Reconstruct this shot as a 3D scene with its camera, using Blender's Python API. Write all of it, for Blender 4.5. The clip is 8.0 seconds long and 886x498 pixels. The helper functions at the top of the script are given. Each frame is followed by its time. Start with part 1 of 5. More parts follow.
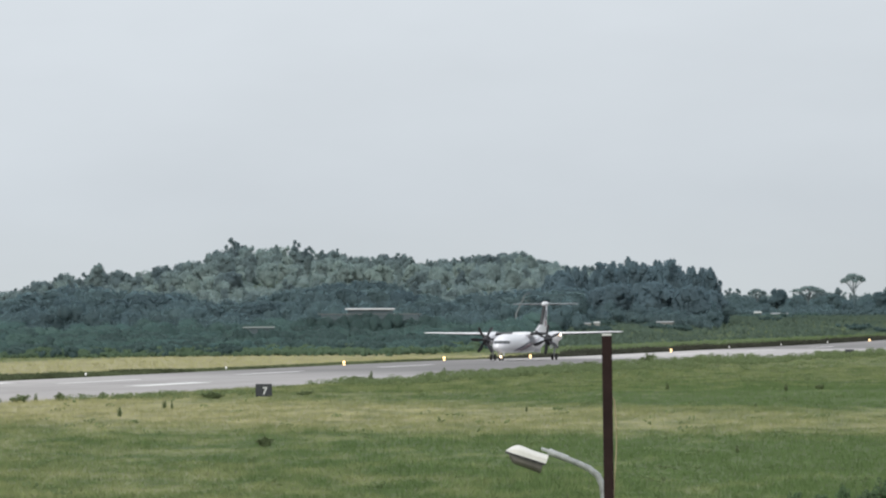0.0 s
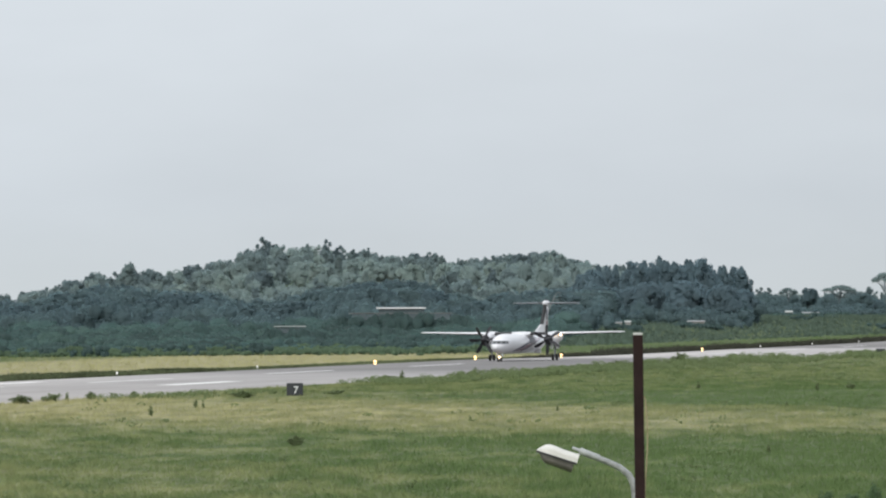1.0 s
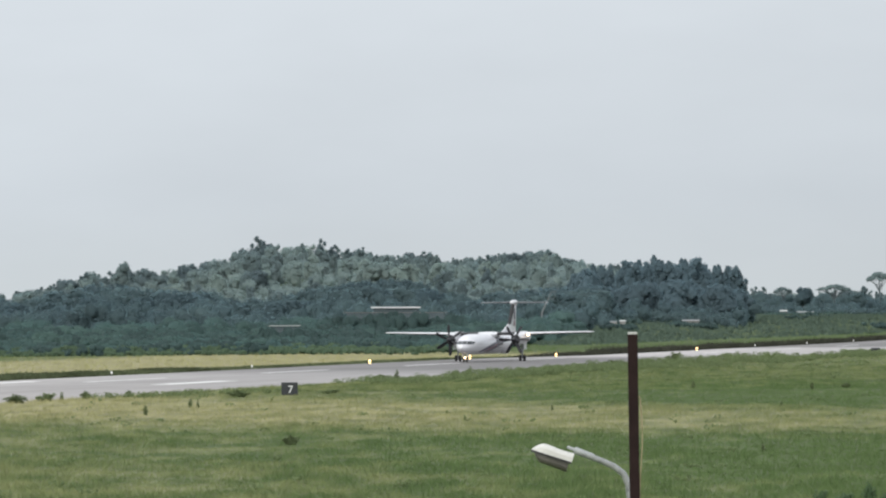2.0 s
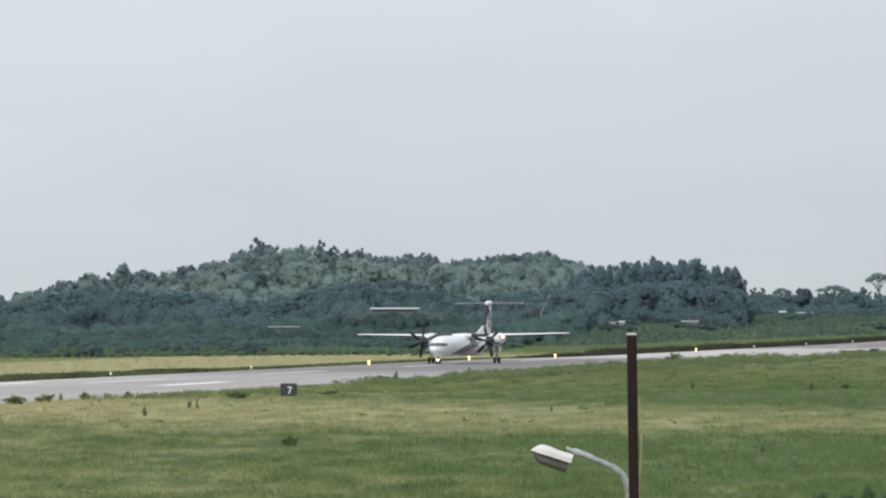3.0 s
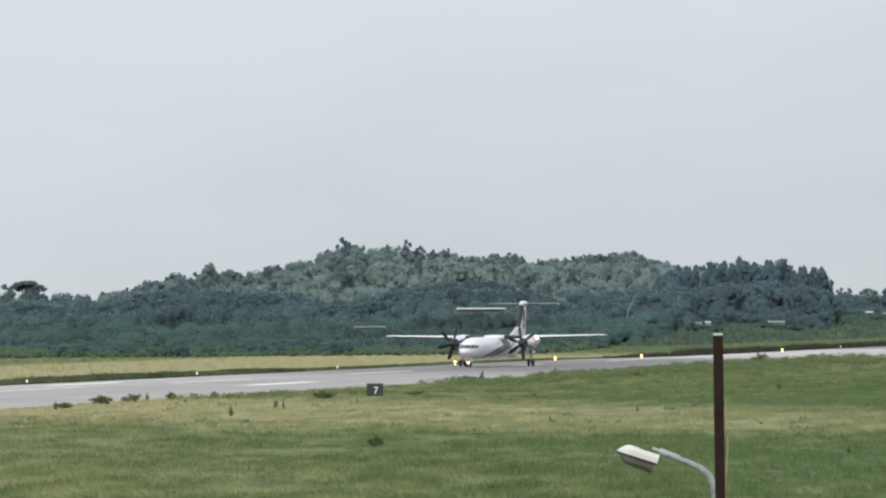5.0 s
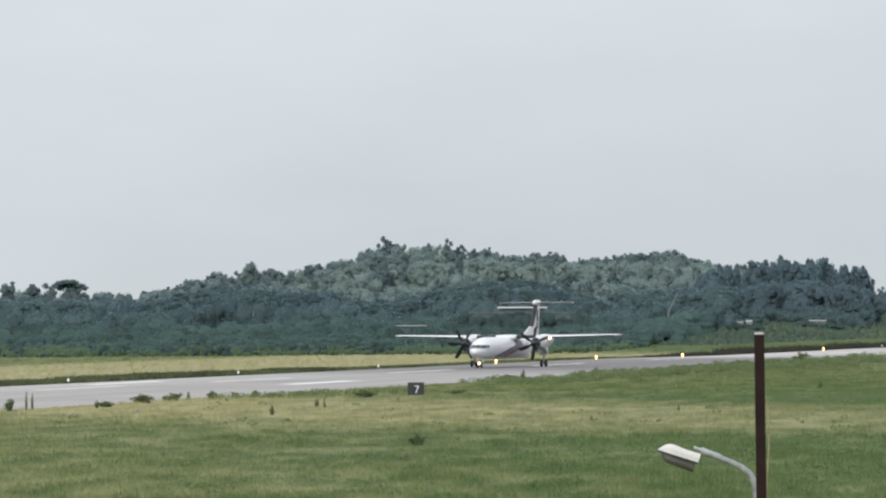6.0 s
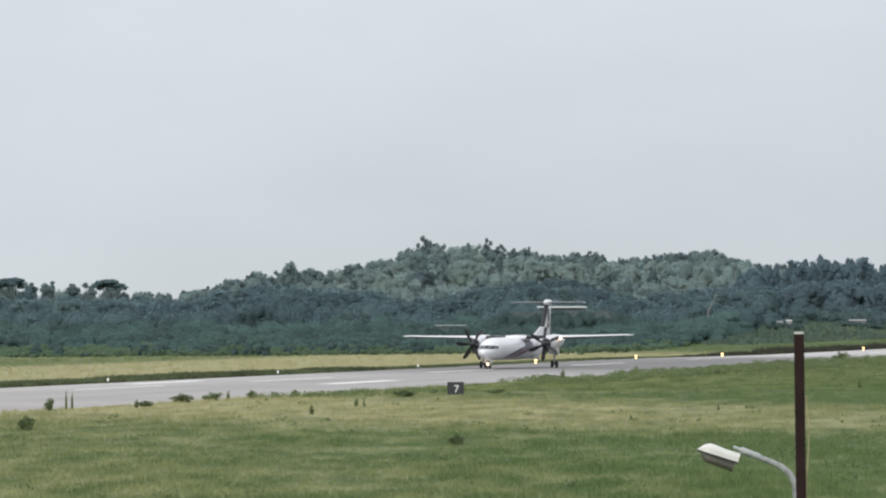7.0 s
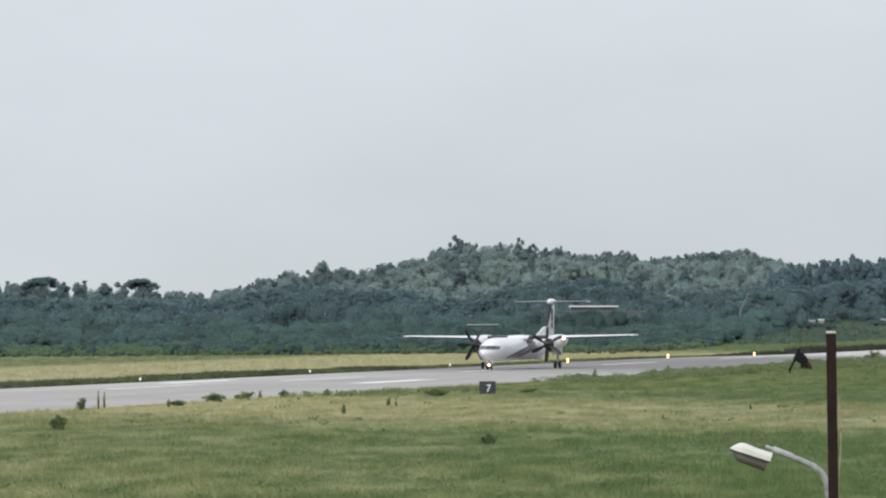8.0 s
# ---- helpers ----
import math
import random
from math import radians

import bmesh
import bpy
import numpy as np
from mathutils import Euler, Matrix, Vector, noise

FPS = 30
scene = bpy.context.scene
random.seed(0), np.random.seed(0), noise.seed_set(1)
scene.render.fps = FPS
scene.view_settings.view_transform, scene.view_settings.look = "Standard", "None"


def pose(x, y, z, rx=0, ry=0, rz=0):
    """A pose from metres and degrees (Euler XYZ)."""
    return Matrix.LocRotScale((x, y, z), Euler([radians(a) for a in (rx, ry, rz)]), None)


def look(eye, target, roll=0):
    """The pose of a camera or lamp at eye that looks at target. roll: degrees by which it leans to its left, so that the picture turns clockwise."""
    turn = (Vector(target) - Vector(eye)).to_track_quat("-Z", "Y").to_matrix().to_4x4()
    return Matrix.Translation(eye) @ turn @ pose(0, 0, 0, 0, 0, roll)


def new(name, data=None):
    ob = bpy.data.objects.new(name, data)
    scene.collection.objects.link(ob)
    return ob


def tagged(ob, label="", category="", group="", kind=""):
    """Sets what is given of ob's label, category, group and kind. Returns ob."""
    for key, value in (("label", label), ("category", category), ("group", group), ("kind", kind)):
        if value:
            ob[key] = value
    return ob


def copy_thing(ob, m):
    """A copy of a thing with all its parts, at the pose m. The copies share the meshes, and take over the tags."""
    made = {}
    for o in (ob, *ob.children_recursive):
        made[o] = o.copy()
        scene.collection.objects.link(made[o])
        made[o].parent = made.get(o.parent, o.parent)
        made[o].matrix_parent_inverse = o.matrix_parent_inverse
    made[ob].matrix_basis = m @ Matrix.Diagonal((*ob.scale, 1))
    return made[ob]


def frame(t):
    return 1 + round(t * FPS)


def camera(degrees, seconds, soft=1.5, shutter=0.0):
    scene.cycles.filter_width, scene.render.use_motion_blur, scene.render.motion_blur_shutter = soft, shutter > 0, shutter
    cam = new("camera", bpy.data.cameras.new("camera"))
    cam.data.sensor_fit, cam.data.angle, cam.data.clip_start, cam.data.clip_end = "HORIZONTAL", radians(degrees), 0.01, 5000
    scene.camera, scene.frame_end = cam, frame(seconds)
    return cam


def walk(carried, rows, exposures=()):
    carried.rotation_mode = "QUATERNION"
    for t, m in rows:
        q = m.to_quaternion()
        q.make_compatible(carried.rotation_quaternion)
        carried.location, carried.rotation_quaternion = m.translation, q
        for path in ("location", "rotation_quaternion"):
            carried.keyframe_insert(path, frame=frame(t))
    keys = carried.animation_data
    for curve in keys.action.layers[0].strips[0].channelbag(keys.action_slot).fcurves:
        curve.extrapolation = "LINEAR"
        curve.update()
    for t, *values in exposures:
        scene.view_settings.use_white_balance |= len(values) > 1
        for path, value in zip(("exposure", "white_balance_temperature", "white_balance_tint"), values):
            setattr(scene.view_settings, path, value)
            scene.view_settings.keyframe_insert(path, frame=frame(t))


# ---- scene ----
import itertools
from math import cos, pi, sin

EYE = 7.08            # the camera stands on an upper floor
THETA = 12.597        # the runway runs this many degrees to the right of straight ahead
DX, DY = sin(radians(THETA)), cos(radians(THETA))


def strip(s, p):
    """World x, y of a place s metres along the runway's line and p metres to its left side from the camera."""
    return DX * s - DY * p, DY * s + DX * p


def bearing(u, d):
    """World x at depth d on the bearing u (units of the first view's width)."""
    return d * (u - 784) / 9800.0


def skyline(u):
    """Where the level horizon lies on the bearing u, in the same units."""
    return 555.6 - 0.00746 * u


# ------------------------------------------------------------------ camera
cam = camera(9.147, 8.0, soft=2.2)
ROWS = [
    (0.0, 0.0, 0.6357, 0.430), (0.5, 0.1684, 0.6367, 0.427), (1.0, 0.3212, 0.6293, 0.423), (1.5, 0.2858, 0.6202, 0.426),
    (3.0, 0.2576, 0.6319, 0.450), (3.5, 0.3041, 0.6358, 0.440), (4.0, 0.5147, 0.6392, 0.428), (4.5, 0.8575, 0.6412, 0.420),
    (6.0, 1.5735, 0.6324, 0.412), (6.5, 1.7785, 0.6294, 0.412), (7.0, 1.9835, 0.6308, 0.412), (7.5, 2.1567, 0.6234, 0.417),
    (8.0, 2.3147, 0.6258, 0.412),
]
walk(cam, [(t, pose(0, 0, EYE, 90 + pitch, roll, yaw)) for t, yaw, pitch, roll in ROWS])

# ------------------------------------------------------------------ light: bright overcast
SUN_ELEV, SUN_AZ = 32.0, 203.0   # azimuth clockwise from straight ahead
world = bpy.data.worlds.new("overcast_sky")
scene.world = world
world.use_nodes = True
wn, wl = world.node_tree.nodes, world.node_tree.links
wn.clear()
w_out = wn.new("ShaderNodeOutputWorld")
w_bg = wn.new("ShaderNodeBackground")
w_sky = wn.new("ShaderNodeTexSky")
w_sky.sky_type, w_sky.sun_disc = "NISHITA", False
w_sky.sun_elevation, w_sky.sun_rotation = radians(SUN_ELEV), radians(SUN_AZ)
w_sky.dust_density = 4.0
w_scale = wn.new("ShaderNodeVectorMath")
w_scale.operation = "SCALE"
w_scale.inputs["Scale"].default_value = 0.09
wl.new(w_sky.outputs[0], w_scale.inputs[0])
w_co = wn.new("ShaderNodeTexCoord")
w_sep = wn.new("ShaderNodeSeparateXYZ")
wl.new(w_co.outputs["Generated"], w_sep.inputs[0])
w_ramp = wn.new("ShaderNodeValToRGB")
e = w_ramp.color_ramp.elements
e[0].position, e[0].color = 0.0, (0.63, 0.68, 0.705, 1)
e[1].position, e[1].color = 1.0, (1.32, 1.38, 1.45, 1)
for at, c in ((0.02, (0.645, 0.70, 0.75)), (0.05, (0.70, 0.755, 0.81)), (0.3, (0.92, 0.97, 1.03))):
    k = e.new(at)
    k.color = (*c, 1)
wl.new(w_sep.outputs["Z"], w_ramp.inputs[0])
w_map = wn.new("ShaderNodeMapping")
w_map.inputs["Scale"].default_value = (14, 14, 40)
wl.new(w_co.outputs["Generated"], w_map.inputs[0])
w_noise = wn.new("ShaderNodeTexNoise")
w_noise.inputs["Scale"].default_value, w_noise.inputs["Detail"].default_value = 1.0, 5
wl.new(w_map.outputs[0], w_noise.inputs["Vector"])
w_mr = wn.new("ShaderNodeMapRange")
w_mr.inputs["From Min"].default_value, w_mr.inputs["From Max"].default_value = 0.3, 0.75
w_mr.inputs["To Min"].default_value, w_mr.inputs["To Max"].default_value = 0.965, 1.05
wl.new(w_noise.outputs["Fac"], w_mr.inputs["Value"])
w_mul = wn.new("ShaderNodeVectorMath")
w_mul.operation = "SCALE"
wl.new(w_ramp.outputs[0], w_mul.inputs[0])
w_side = wn.new("ShaderNodeMapRange")      # thinner cloud to the left, where it is brighter
w_side.inputs["From Min"].default_value, w_side.inputs["From Max"].default_value = -0.14, 0.1
w_side.inputs["To Min"].default_value, w_side.inputs["To Max"].default_value = 1.06, 0.96
wl.new(w_sep.outputs["X"], w_side.inputs["Value"])
w_prod = wn.new("ShaderNodeMath")
w_prod.operation = "MULTIPLY"
wl.new(w_mr.outputs[0], w_prod.inputs[0])
wl.new(w_side.outputs[0], w_prod.inputs[1])
wl.new(w_prod.outputs[0], w_mul.inputs["Scale"])
w_mix = wn.new("ShaderNodeMix")
w_mix.data_type = "RGBA"
w_mix.inputs["Factor"].default_value = 0.93
wl.new(w_scale.outputs[0], w_mix.inputs["A"])
wl.new(w_mul.outputs[0], w_mix.inputs["B"])
wl.new(w_mix.outputs["Result"], w_bg.inputs["Color"])
w_bg.inputs["Strength"].default_value = 1.0
wl.new(w_bg.outputs[0], w_out.inputs[0])

sun = new("sun", bpy.data.lights.new("sun", "SUN"))
sun.data.energy, sun.data.angle, sun.data.color = 1.5, radians(35), (1.0, 0.96, 0.9)
az = radians(SUN_AZ)
sun.matrix_world = look((300 * sin(az) * cos(radians(SUN_ELEV)), 300 * cos(az) * cos(radians(SUN_ELEV)), 300 * sin(radians(SUN_ELEV))), (0, 0, 0))
scene.view_settings.exposure = 0.0


# ------------------------------------------------------------------ materials
def material(name, color, rough=0.6, metal=0.0, vary=0.15, scale=8.0, bump=0.0, bump_scale=40.0, spec=0.5, emit=0.0, emit_color=None, object_vary=0.0, island_vary=0.0, translucent=0.0, coat=0.0, alt=None):
    m = bpy.data.materials.new(name)
    m.use_nodes = True
    nt = m.node_tree
    b = nt.nodes["Principled BSDF"]
    b.inputs["Roughness"].default_value, b.inputs["Metallic"].default_value = rough, metal
    b.inputs["Specular IOR Level"].default_value = spec
    b.inputs["Coat Weight"].default_value = coat
    geo = nt.nodes.new("ShaderNodeTexCoord")
    val = None
    if vary > 0:
        n1 = nt.nodes.new("ShaderNodeTexNoise")
        n1.inputs["Scale"].default_value, n1.inputs["Detail"].default_value = scale, 6
        nt.links.new(geo.outputs["Object"], n1.inputs["Vector"])
        n2 = nt.nodes.new("ShaderNodeTexNoise")
        n2.inputs["Scale"].default_value, n2.inputs["Detail"].default_value = scale * 0.13, 3
        nt.links.new(geo.outputs["Object"], n2.inputs["Vector"])
        add = nt.nodes.new("ShaderNodeMath")
        add.operation = "ADD"
        nt.links.new(n1.outputs["Fac"], add.inputs[0])
        nt.links.new(n2.outputs["Fac"], add.inputs[1])
        mr = nt.nodes.new("ShaderNodeMapRange")
        mr.inputs["From Min"].default_value, mr.inputs["From Max"].default_value = 0.6, 1.4
        mr.inputs["To Min"].default_value, mr.inputs["To Max"].default_value = 1 - vary, 1 + vary
        nt.links.new(add.outputs[0], mr.inputs["Value"])
        val = mr.outputs[0]
    for amount, node, sock in ((object_vary, "ShaderNodeObjectInfo", "Random"), (island_vary, "ShaderNodeNewGeometry", "Random Per Island")):
        if amount:
            nd = nt.nodes.new(node)
            mr = nt.nodes.new("ShaderNodeMapRange")
            mr.inputs["To Min"].default_value, mr.inputs["To Max"].default_value = 1 - amount, 1 + amount
            nt.links.new(nd.outputs[sock], mr.inputs["Value"])
            if val is None:
                val = mr.outputs[0]
            else:
                mu = nt.nodes.new("ShaderNodeMath")
                mu.operation = "MULTIPLY"
                nt.links.new(val, mu.inputs[0])
                nt.links.new(mr.outputs[0], mu.inputs[1])
                val = mu.outputs[0]
    if val is None:
        b.inputs["Base Color"].default_value = (*color, 1)
        col = None
    else:
        sc = nt.nodes.new("ShaderNodeVectorMath")
        sc.operation = "SCALE"
        sc.inputs[0].default_value = color
        nt.links.new(val, sc.inputs["Scale"])
        if alt:                               # some of the plants, or patches of them, lean to a second hue
            info = nt.nodes.new("ShaderNodeObjectInfo")
            patch_noise = nt.nodes.new("ShaderNodeTexNoise")
            patch_noise.inputs["Scale"].default_value, patch_noise.inputs["Detail"].default_value = 0.035, 3
            where = nt.nodes.new("ShaderNodeNewGeometry")
            nt.links.new(where.outputs["Position"], patch_noise.inputs["Vector"])
            both = nt.nodes.new("ShaderNodeMath")
            both.operation = "MULTIPLY_ADD"
            nt.links.new(info.outputs["Random"], both.inputs[0])
            both.inputs[1].default_value = 0.45
            nt.links.new(patch_noise.outputs["Fac"], both.inputs[2])
            share = nt.nodes.new("ShaderNodeMapRange")
            share.inputs["From Min"].default_value, share.inputs["From Max"].default_value = 0.5, 0.95
            nt.links.new(both.outputs[0], share.inputs["Value"])
            hue = nt.nodes.new("ShaderNodeMix")
            hue.data_type = "RGBA"
            hue.inputs["A"].default_value, hue.inputs["B"].default_value = (*color, 1), (*alt, 1)
            nt.links.new(share.outputs[0], hue.inputs["Factor"])
            nt.links.new(hue.outputs["Result"], sc.inputs[0])
        col = sc.outputs[0]
        nt.links.new(col, b.inputs["Base Color"])
    if bump:
        n3 = nt.nodes.new("ShaderNodeTexNoise")
        n3.inputs["Scale"].default_value, n3.inputs["Detail"].default_value = bump_scale, 4
        nt.links.new(geo.outputs["Object"], n3.inputs["Vector"])
        bp = nt.nodes.new("ShaderNodeBump")
        bp.inputs["Strength"].default_value, bp.inputs["Distance"].default_value = bump, 0.02
        nt.links.new(n3.outputs["Fac"], bp.inputs["Height"])
        nt.links.new(bp.outputs[0], b.inputs["Normal"])
    if emit:
        b.inputs["Emission Color"].default_value = (*(emit_color or color), 1)
        b.inputs["Emission Strength"].default_value = emit
    if translucent:
        tr = nt.nodes.new("ShaderNodeBsdfTranslucent")
        if col is not None:
            nt.links.new(col, tr.inputs["Color"])
        else:
            tr.inputs["Color"].default_value = (*color, 1)
        mx = nt.nodes.new("ShaderNodeMixShader")
        mx.inputs[0].default_value = translucent
        nt.links.new(b.outputs[0], mx.inputs[1])
        nt.links.new(tr.outputs[0], mx.inputs[2])
        nt.links.new(mx.outputs[0], nt.nodes["Material Output"].inputs["Surface"])
    return m


def field_material(name, green, straw, bands, translucent=0.0):
    """Grassland in green and straw; bands: (depth from, to, softness, weight, slants of the two ends) of the dry strips that cross it."""
    m = bpy.data.materials.new(name)
    m.use_nodes = True
    nt = m.node_tree
    N, L = nt.nodes, nt.links
    b = N["Principled BSDF"]
    b.inputs["Roughness"].default_value = 0.75
    b.inputs["Specular IOR Level"].default_value = 0.03
    geo = N.new("ShaderNodeNewGeometry")
    sep = N.new("ShaderNodeSeparateXYZ")
    L.new(geo.outputs["Position"], sep.inputs[0])

    def noise_at(sx, sy, detail):
        mp = N.new("ShaderNodeMapping")
        mp.inputs["Scale"].default_value = (sx, sy, 0)
        L.new(geo.outputs["Position"], mp.inputs[0])
        n = N.new("ShaderNodeTexNoise")
        n.inputs["Scale"].default_value, n.inputs["Detail"].default_value = 1.0, detail
        L.new(mp.outputs[0], n.inputs["Vector"])
        return n.outputs["Fac"]

    def calc(op, a, c):
        q = N.new("ShaderNodeMath")
        q.operation = op
        for i, v in enumerate((a, c)):
            if isinstance(v, (int, float)):
                q.inputs[i].default_value = v
            else:
                L.new(v, q.inputs[i])
        return q.outputs[0]

    big = noise_at(0.035, 0.012, 3)
    mid = noise_at(0.35, 0.08, 4)
    fine = noise_at(3.0, 1.0, 3)
    depth = calc("ADD", sep.outputs["Y"], calc("MULTIPLY", calc("SUBTRACT", big, 0.5), 50))
    total = None
    for a, c, soft, weight, slope, far_slope in bands:
        here = calc("ADD", depth, calc("MULTIPLY", sep.outputs["X"], slope))
        there = calc("ADD", depth, calc("MULTIPLY", sep.outputs["X"], far_slope))
        up = N.new("ShaderNodeMapRange")
        up.interpolation_type = "SMOOTHSTEP"
        up.inputs["From Min"].default_value, up.inputs["From Max"].default_value = a - soft, a + soft
        L.new(here, up.inputs["Value"])
        dn = N.new("ShaderNodeMapRange")
        dn.interpolation_type = "SMOOTHSTEP"
        dn.inputs["From Min"].default_value, dn.inputs["From Max"].default_value = c - soft, c + soft
        dn.inputs["To Min"].default_value, dn.inputs["To Max"].default_value = 1, 0
        L.new(there, dn.inputs["Value"])
        w = calc("MULTIPLY", calc("MULTIPLY", up.outputs[0], dn.outputs[0]), weight)
        total = w if total is None else calc("ADD", total, w)
    near = N.new("ShaderNodeMapRange")    # the near field dries out towards the left
    near.inputs["From Min"].default_value, near.inputs["From Max"].default_value = 470, 560
    near.inputs["To Min"].default_value, near.inputs["To Max"].default_value = 1, 0
    L.new(sep.outputs["Y"], near.inputs["Value"])
    spread = calc("ADD", calc("MULTIPLY", calc("SUBTRACT", mid, 0.5), 1.2), calc("MULTIPLY", calc("MULTIPLY", sep.outputs["X"], -0.009), near.outputs[0]))
    total = calc("ADD", total, spread)
    isl = calc("MULTIPLY", calc("SUBTRACT", geo.outputs["Random Per Island"], 0.5), 0.12)
    total = calc("ADD", total, isl)
    mix = N.new("ShaderNodeMix")
    mix.data_type = "RGBA"
    mix.clamp_factor = True
    L.new(total, mix.inputs["Factor"])
    mix.inputs["A"].default_value, mix.inputs["B"].default_value = (*green, 1), (*straw, 1)
    lum = N.new("ShaderNodeMapRange")
    lum.inputs["From Min"].default_value, lum.inputs["From Max"].default_value = 0.25, 0.75
    lum.inputs["To Min"].default_value, lum.inputs["To Max"].default_value = 0.8, 1.2
    L.new(calc("ADD", calc("MULTIPLY", calc("ADD", fine, big), 0.2), calc("MULTIPLY", mid, 0.6)), lum.inputs["Value"])
    sc = N.new("ShaderNodeVectorMath")
    sc.operation = "SCALE"
    L.new(mix.outputs["Result"], sc.inputs[0])
    L.new(lum.outputs[0], sc.inputs["Scale"])
    L.new(sc.outputs[0], b.inputs["Base Color"])
    if translucent:
        tr = N.new("ShaderNodeBsdfTranslucent")
        L.new(sc.outputs[0], tr.inputs["Color"])
        mx = N.new("ShaderNodeMixShader")
        mx.inputs[0].default_value = translucent
        L.new(b.outputs[0], mx.inputs[1])
        L.new(tr.outputs[0], mx.inputs[2])
        L.new(mx.outputs[0], N["Material Output"].inputs["Surface"])
    return m


def asphalt_material():
    """Bleached asphalt with a darker resurfaced stretch and rubber streaks along the way of travel."""
    m = material("worn_runway_asphalt", (0.214, 0.206, 0.201), 0.8, vary=0.16, scale=0.35, bump=0.3, bump_scale=30)
    N, L = m.node_tree.nodes, m.node_tree.links
    b = N["Principled BSDF"]
    old = b.inputs["Base Color"].links[0].from_socket
    geo = N.new("ShaderNodeNewGeometry")
    mp = N.new("ShaderNodeMapping")
    mp.vector_type = "POINT"
    mp.inputs["Rotation"].default_value = (0, 0, radians(THETA))
    L.new(geo.outputs["Position"], mp.inputs[0])
    sep = N.new("ShaderNodeSeparateXYZ")
    L.new(mp.outputs[0], sep.inputs[0])
    ramp = N.new("ShaderNodeValToRGB")
    mr = N.new("ShaderNodeMapRange")
    mr.inputs["From Min"].default_value, mr.inputs["From Max"].default_value = 400, 1400
    L.new(sep.outputs["Y"], mr.inputs["Value"])
    L.new(mr.outputs[0], ramp.inputs[0])
    el = ramp.color_ramp.elements
    el[0].position, el[0].color = 0.0, (1.5, 1.45, 1.41, 1)
    el[1].position, el[1].color = 1.0, (0.9, 0.9, 0.88, 1)
    for at, c in ((0.185, 1.4), (0.235, 0.75), (0.35, 0.72), (0.42, 1.75), (0.575, 1.8), (0.61, 0.75)):
        k = el.new(at)
        k.color = (c, c * 0.985, c * 0.98, 1)
    st = N.new("ShaderNodeMapping")
    st.inputs["Scale"].default_value = (0.5, 0.012, 0)
    L.new(mp.outputs[0], st.inputs[0])
    nz = N.new("ShaderNodeTexNoise")
    nz.inputs["Scale"].default_value, nz.inputs["Detail"].default_value = 1.0, 5
    L.new(st.outputs[0], nz.inputs["Vector"])
    m2 = N.new("ShaderNodeMapRange")
    m2.inputs["From Min"].default_value, m2.inputs["From Max"].default_value = 0.3, 0.7
    m2.inputs["To Min"].default_value, m2.inputs["To Max"].default_value = 0.86, 1.12
    L.new(nz.outputs["Fac"], m2.inputs["Value"])
    sc = N.new("ShaderNodeVectorMath")
    sc.operation = "SCALE"
    L.new(ramp.outputs[0], sc.inputs[0])
    L.new(m2.outputs[0], sc.inputs["Scale"])
    m3 = N.new("ShaderNodeMapRange")      # the far half is lighter
    m3.inputs["From Min"].default_value, m3.inputs["From Max"].default_value = -172, -157
    m3.inputs["To Min"].default_value, m3.inputs["To Max"].default_value = 1.25, 1.0
    L.new(sep.outputs["X"], m3.inputs["Value"])
    s3 = N.new("ShaderNodeVectorMath")
    s3.operation = "SCALE"
    L.new(sc.outputs[0], s3.inputs[0])
    L.new(m3.outputs[0], s3.inputs["Scale"])
    sc = s3
    mu = N.new("ShaderNodeVectorMath")
    mu.operation = "MULTIPLY"
    L.new(old, mu.inputs[0])
    L.new(sc.outputs[0], mu.inputs[1])
    L.new(mu.outputs[0], b.inputs["Base Color"])
    return m


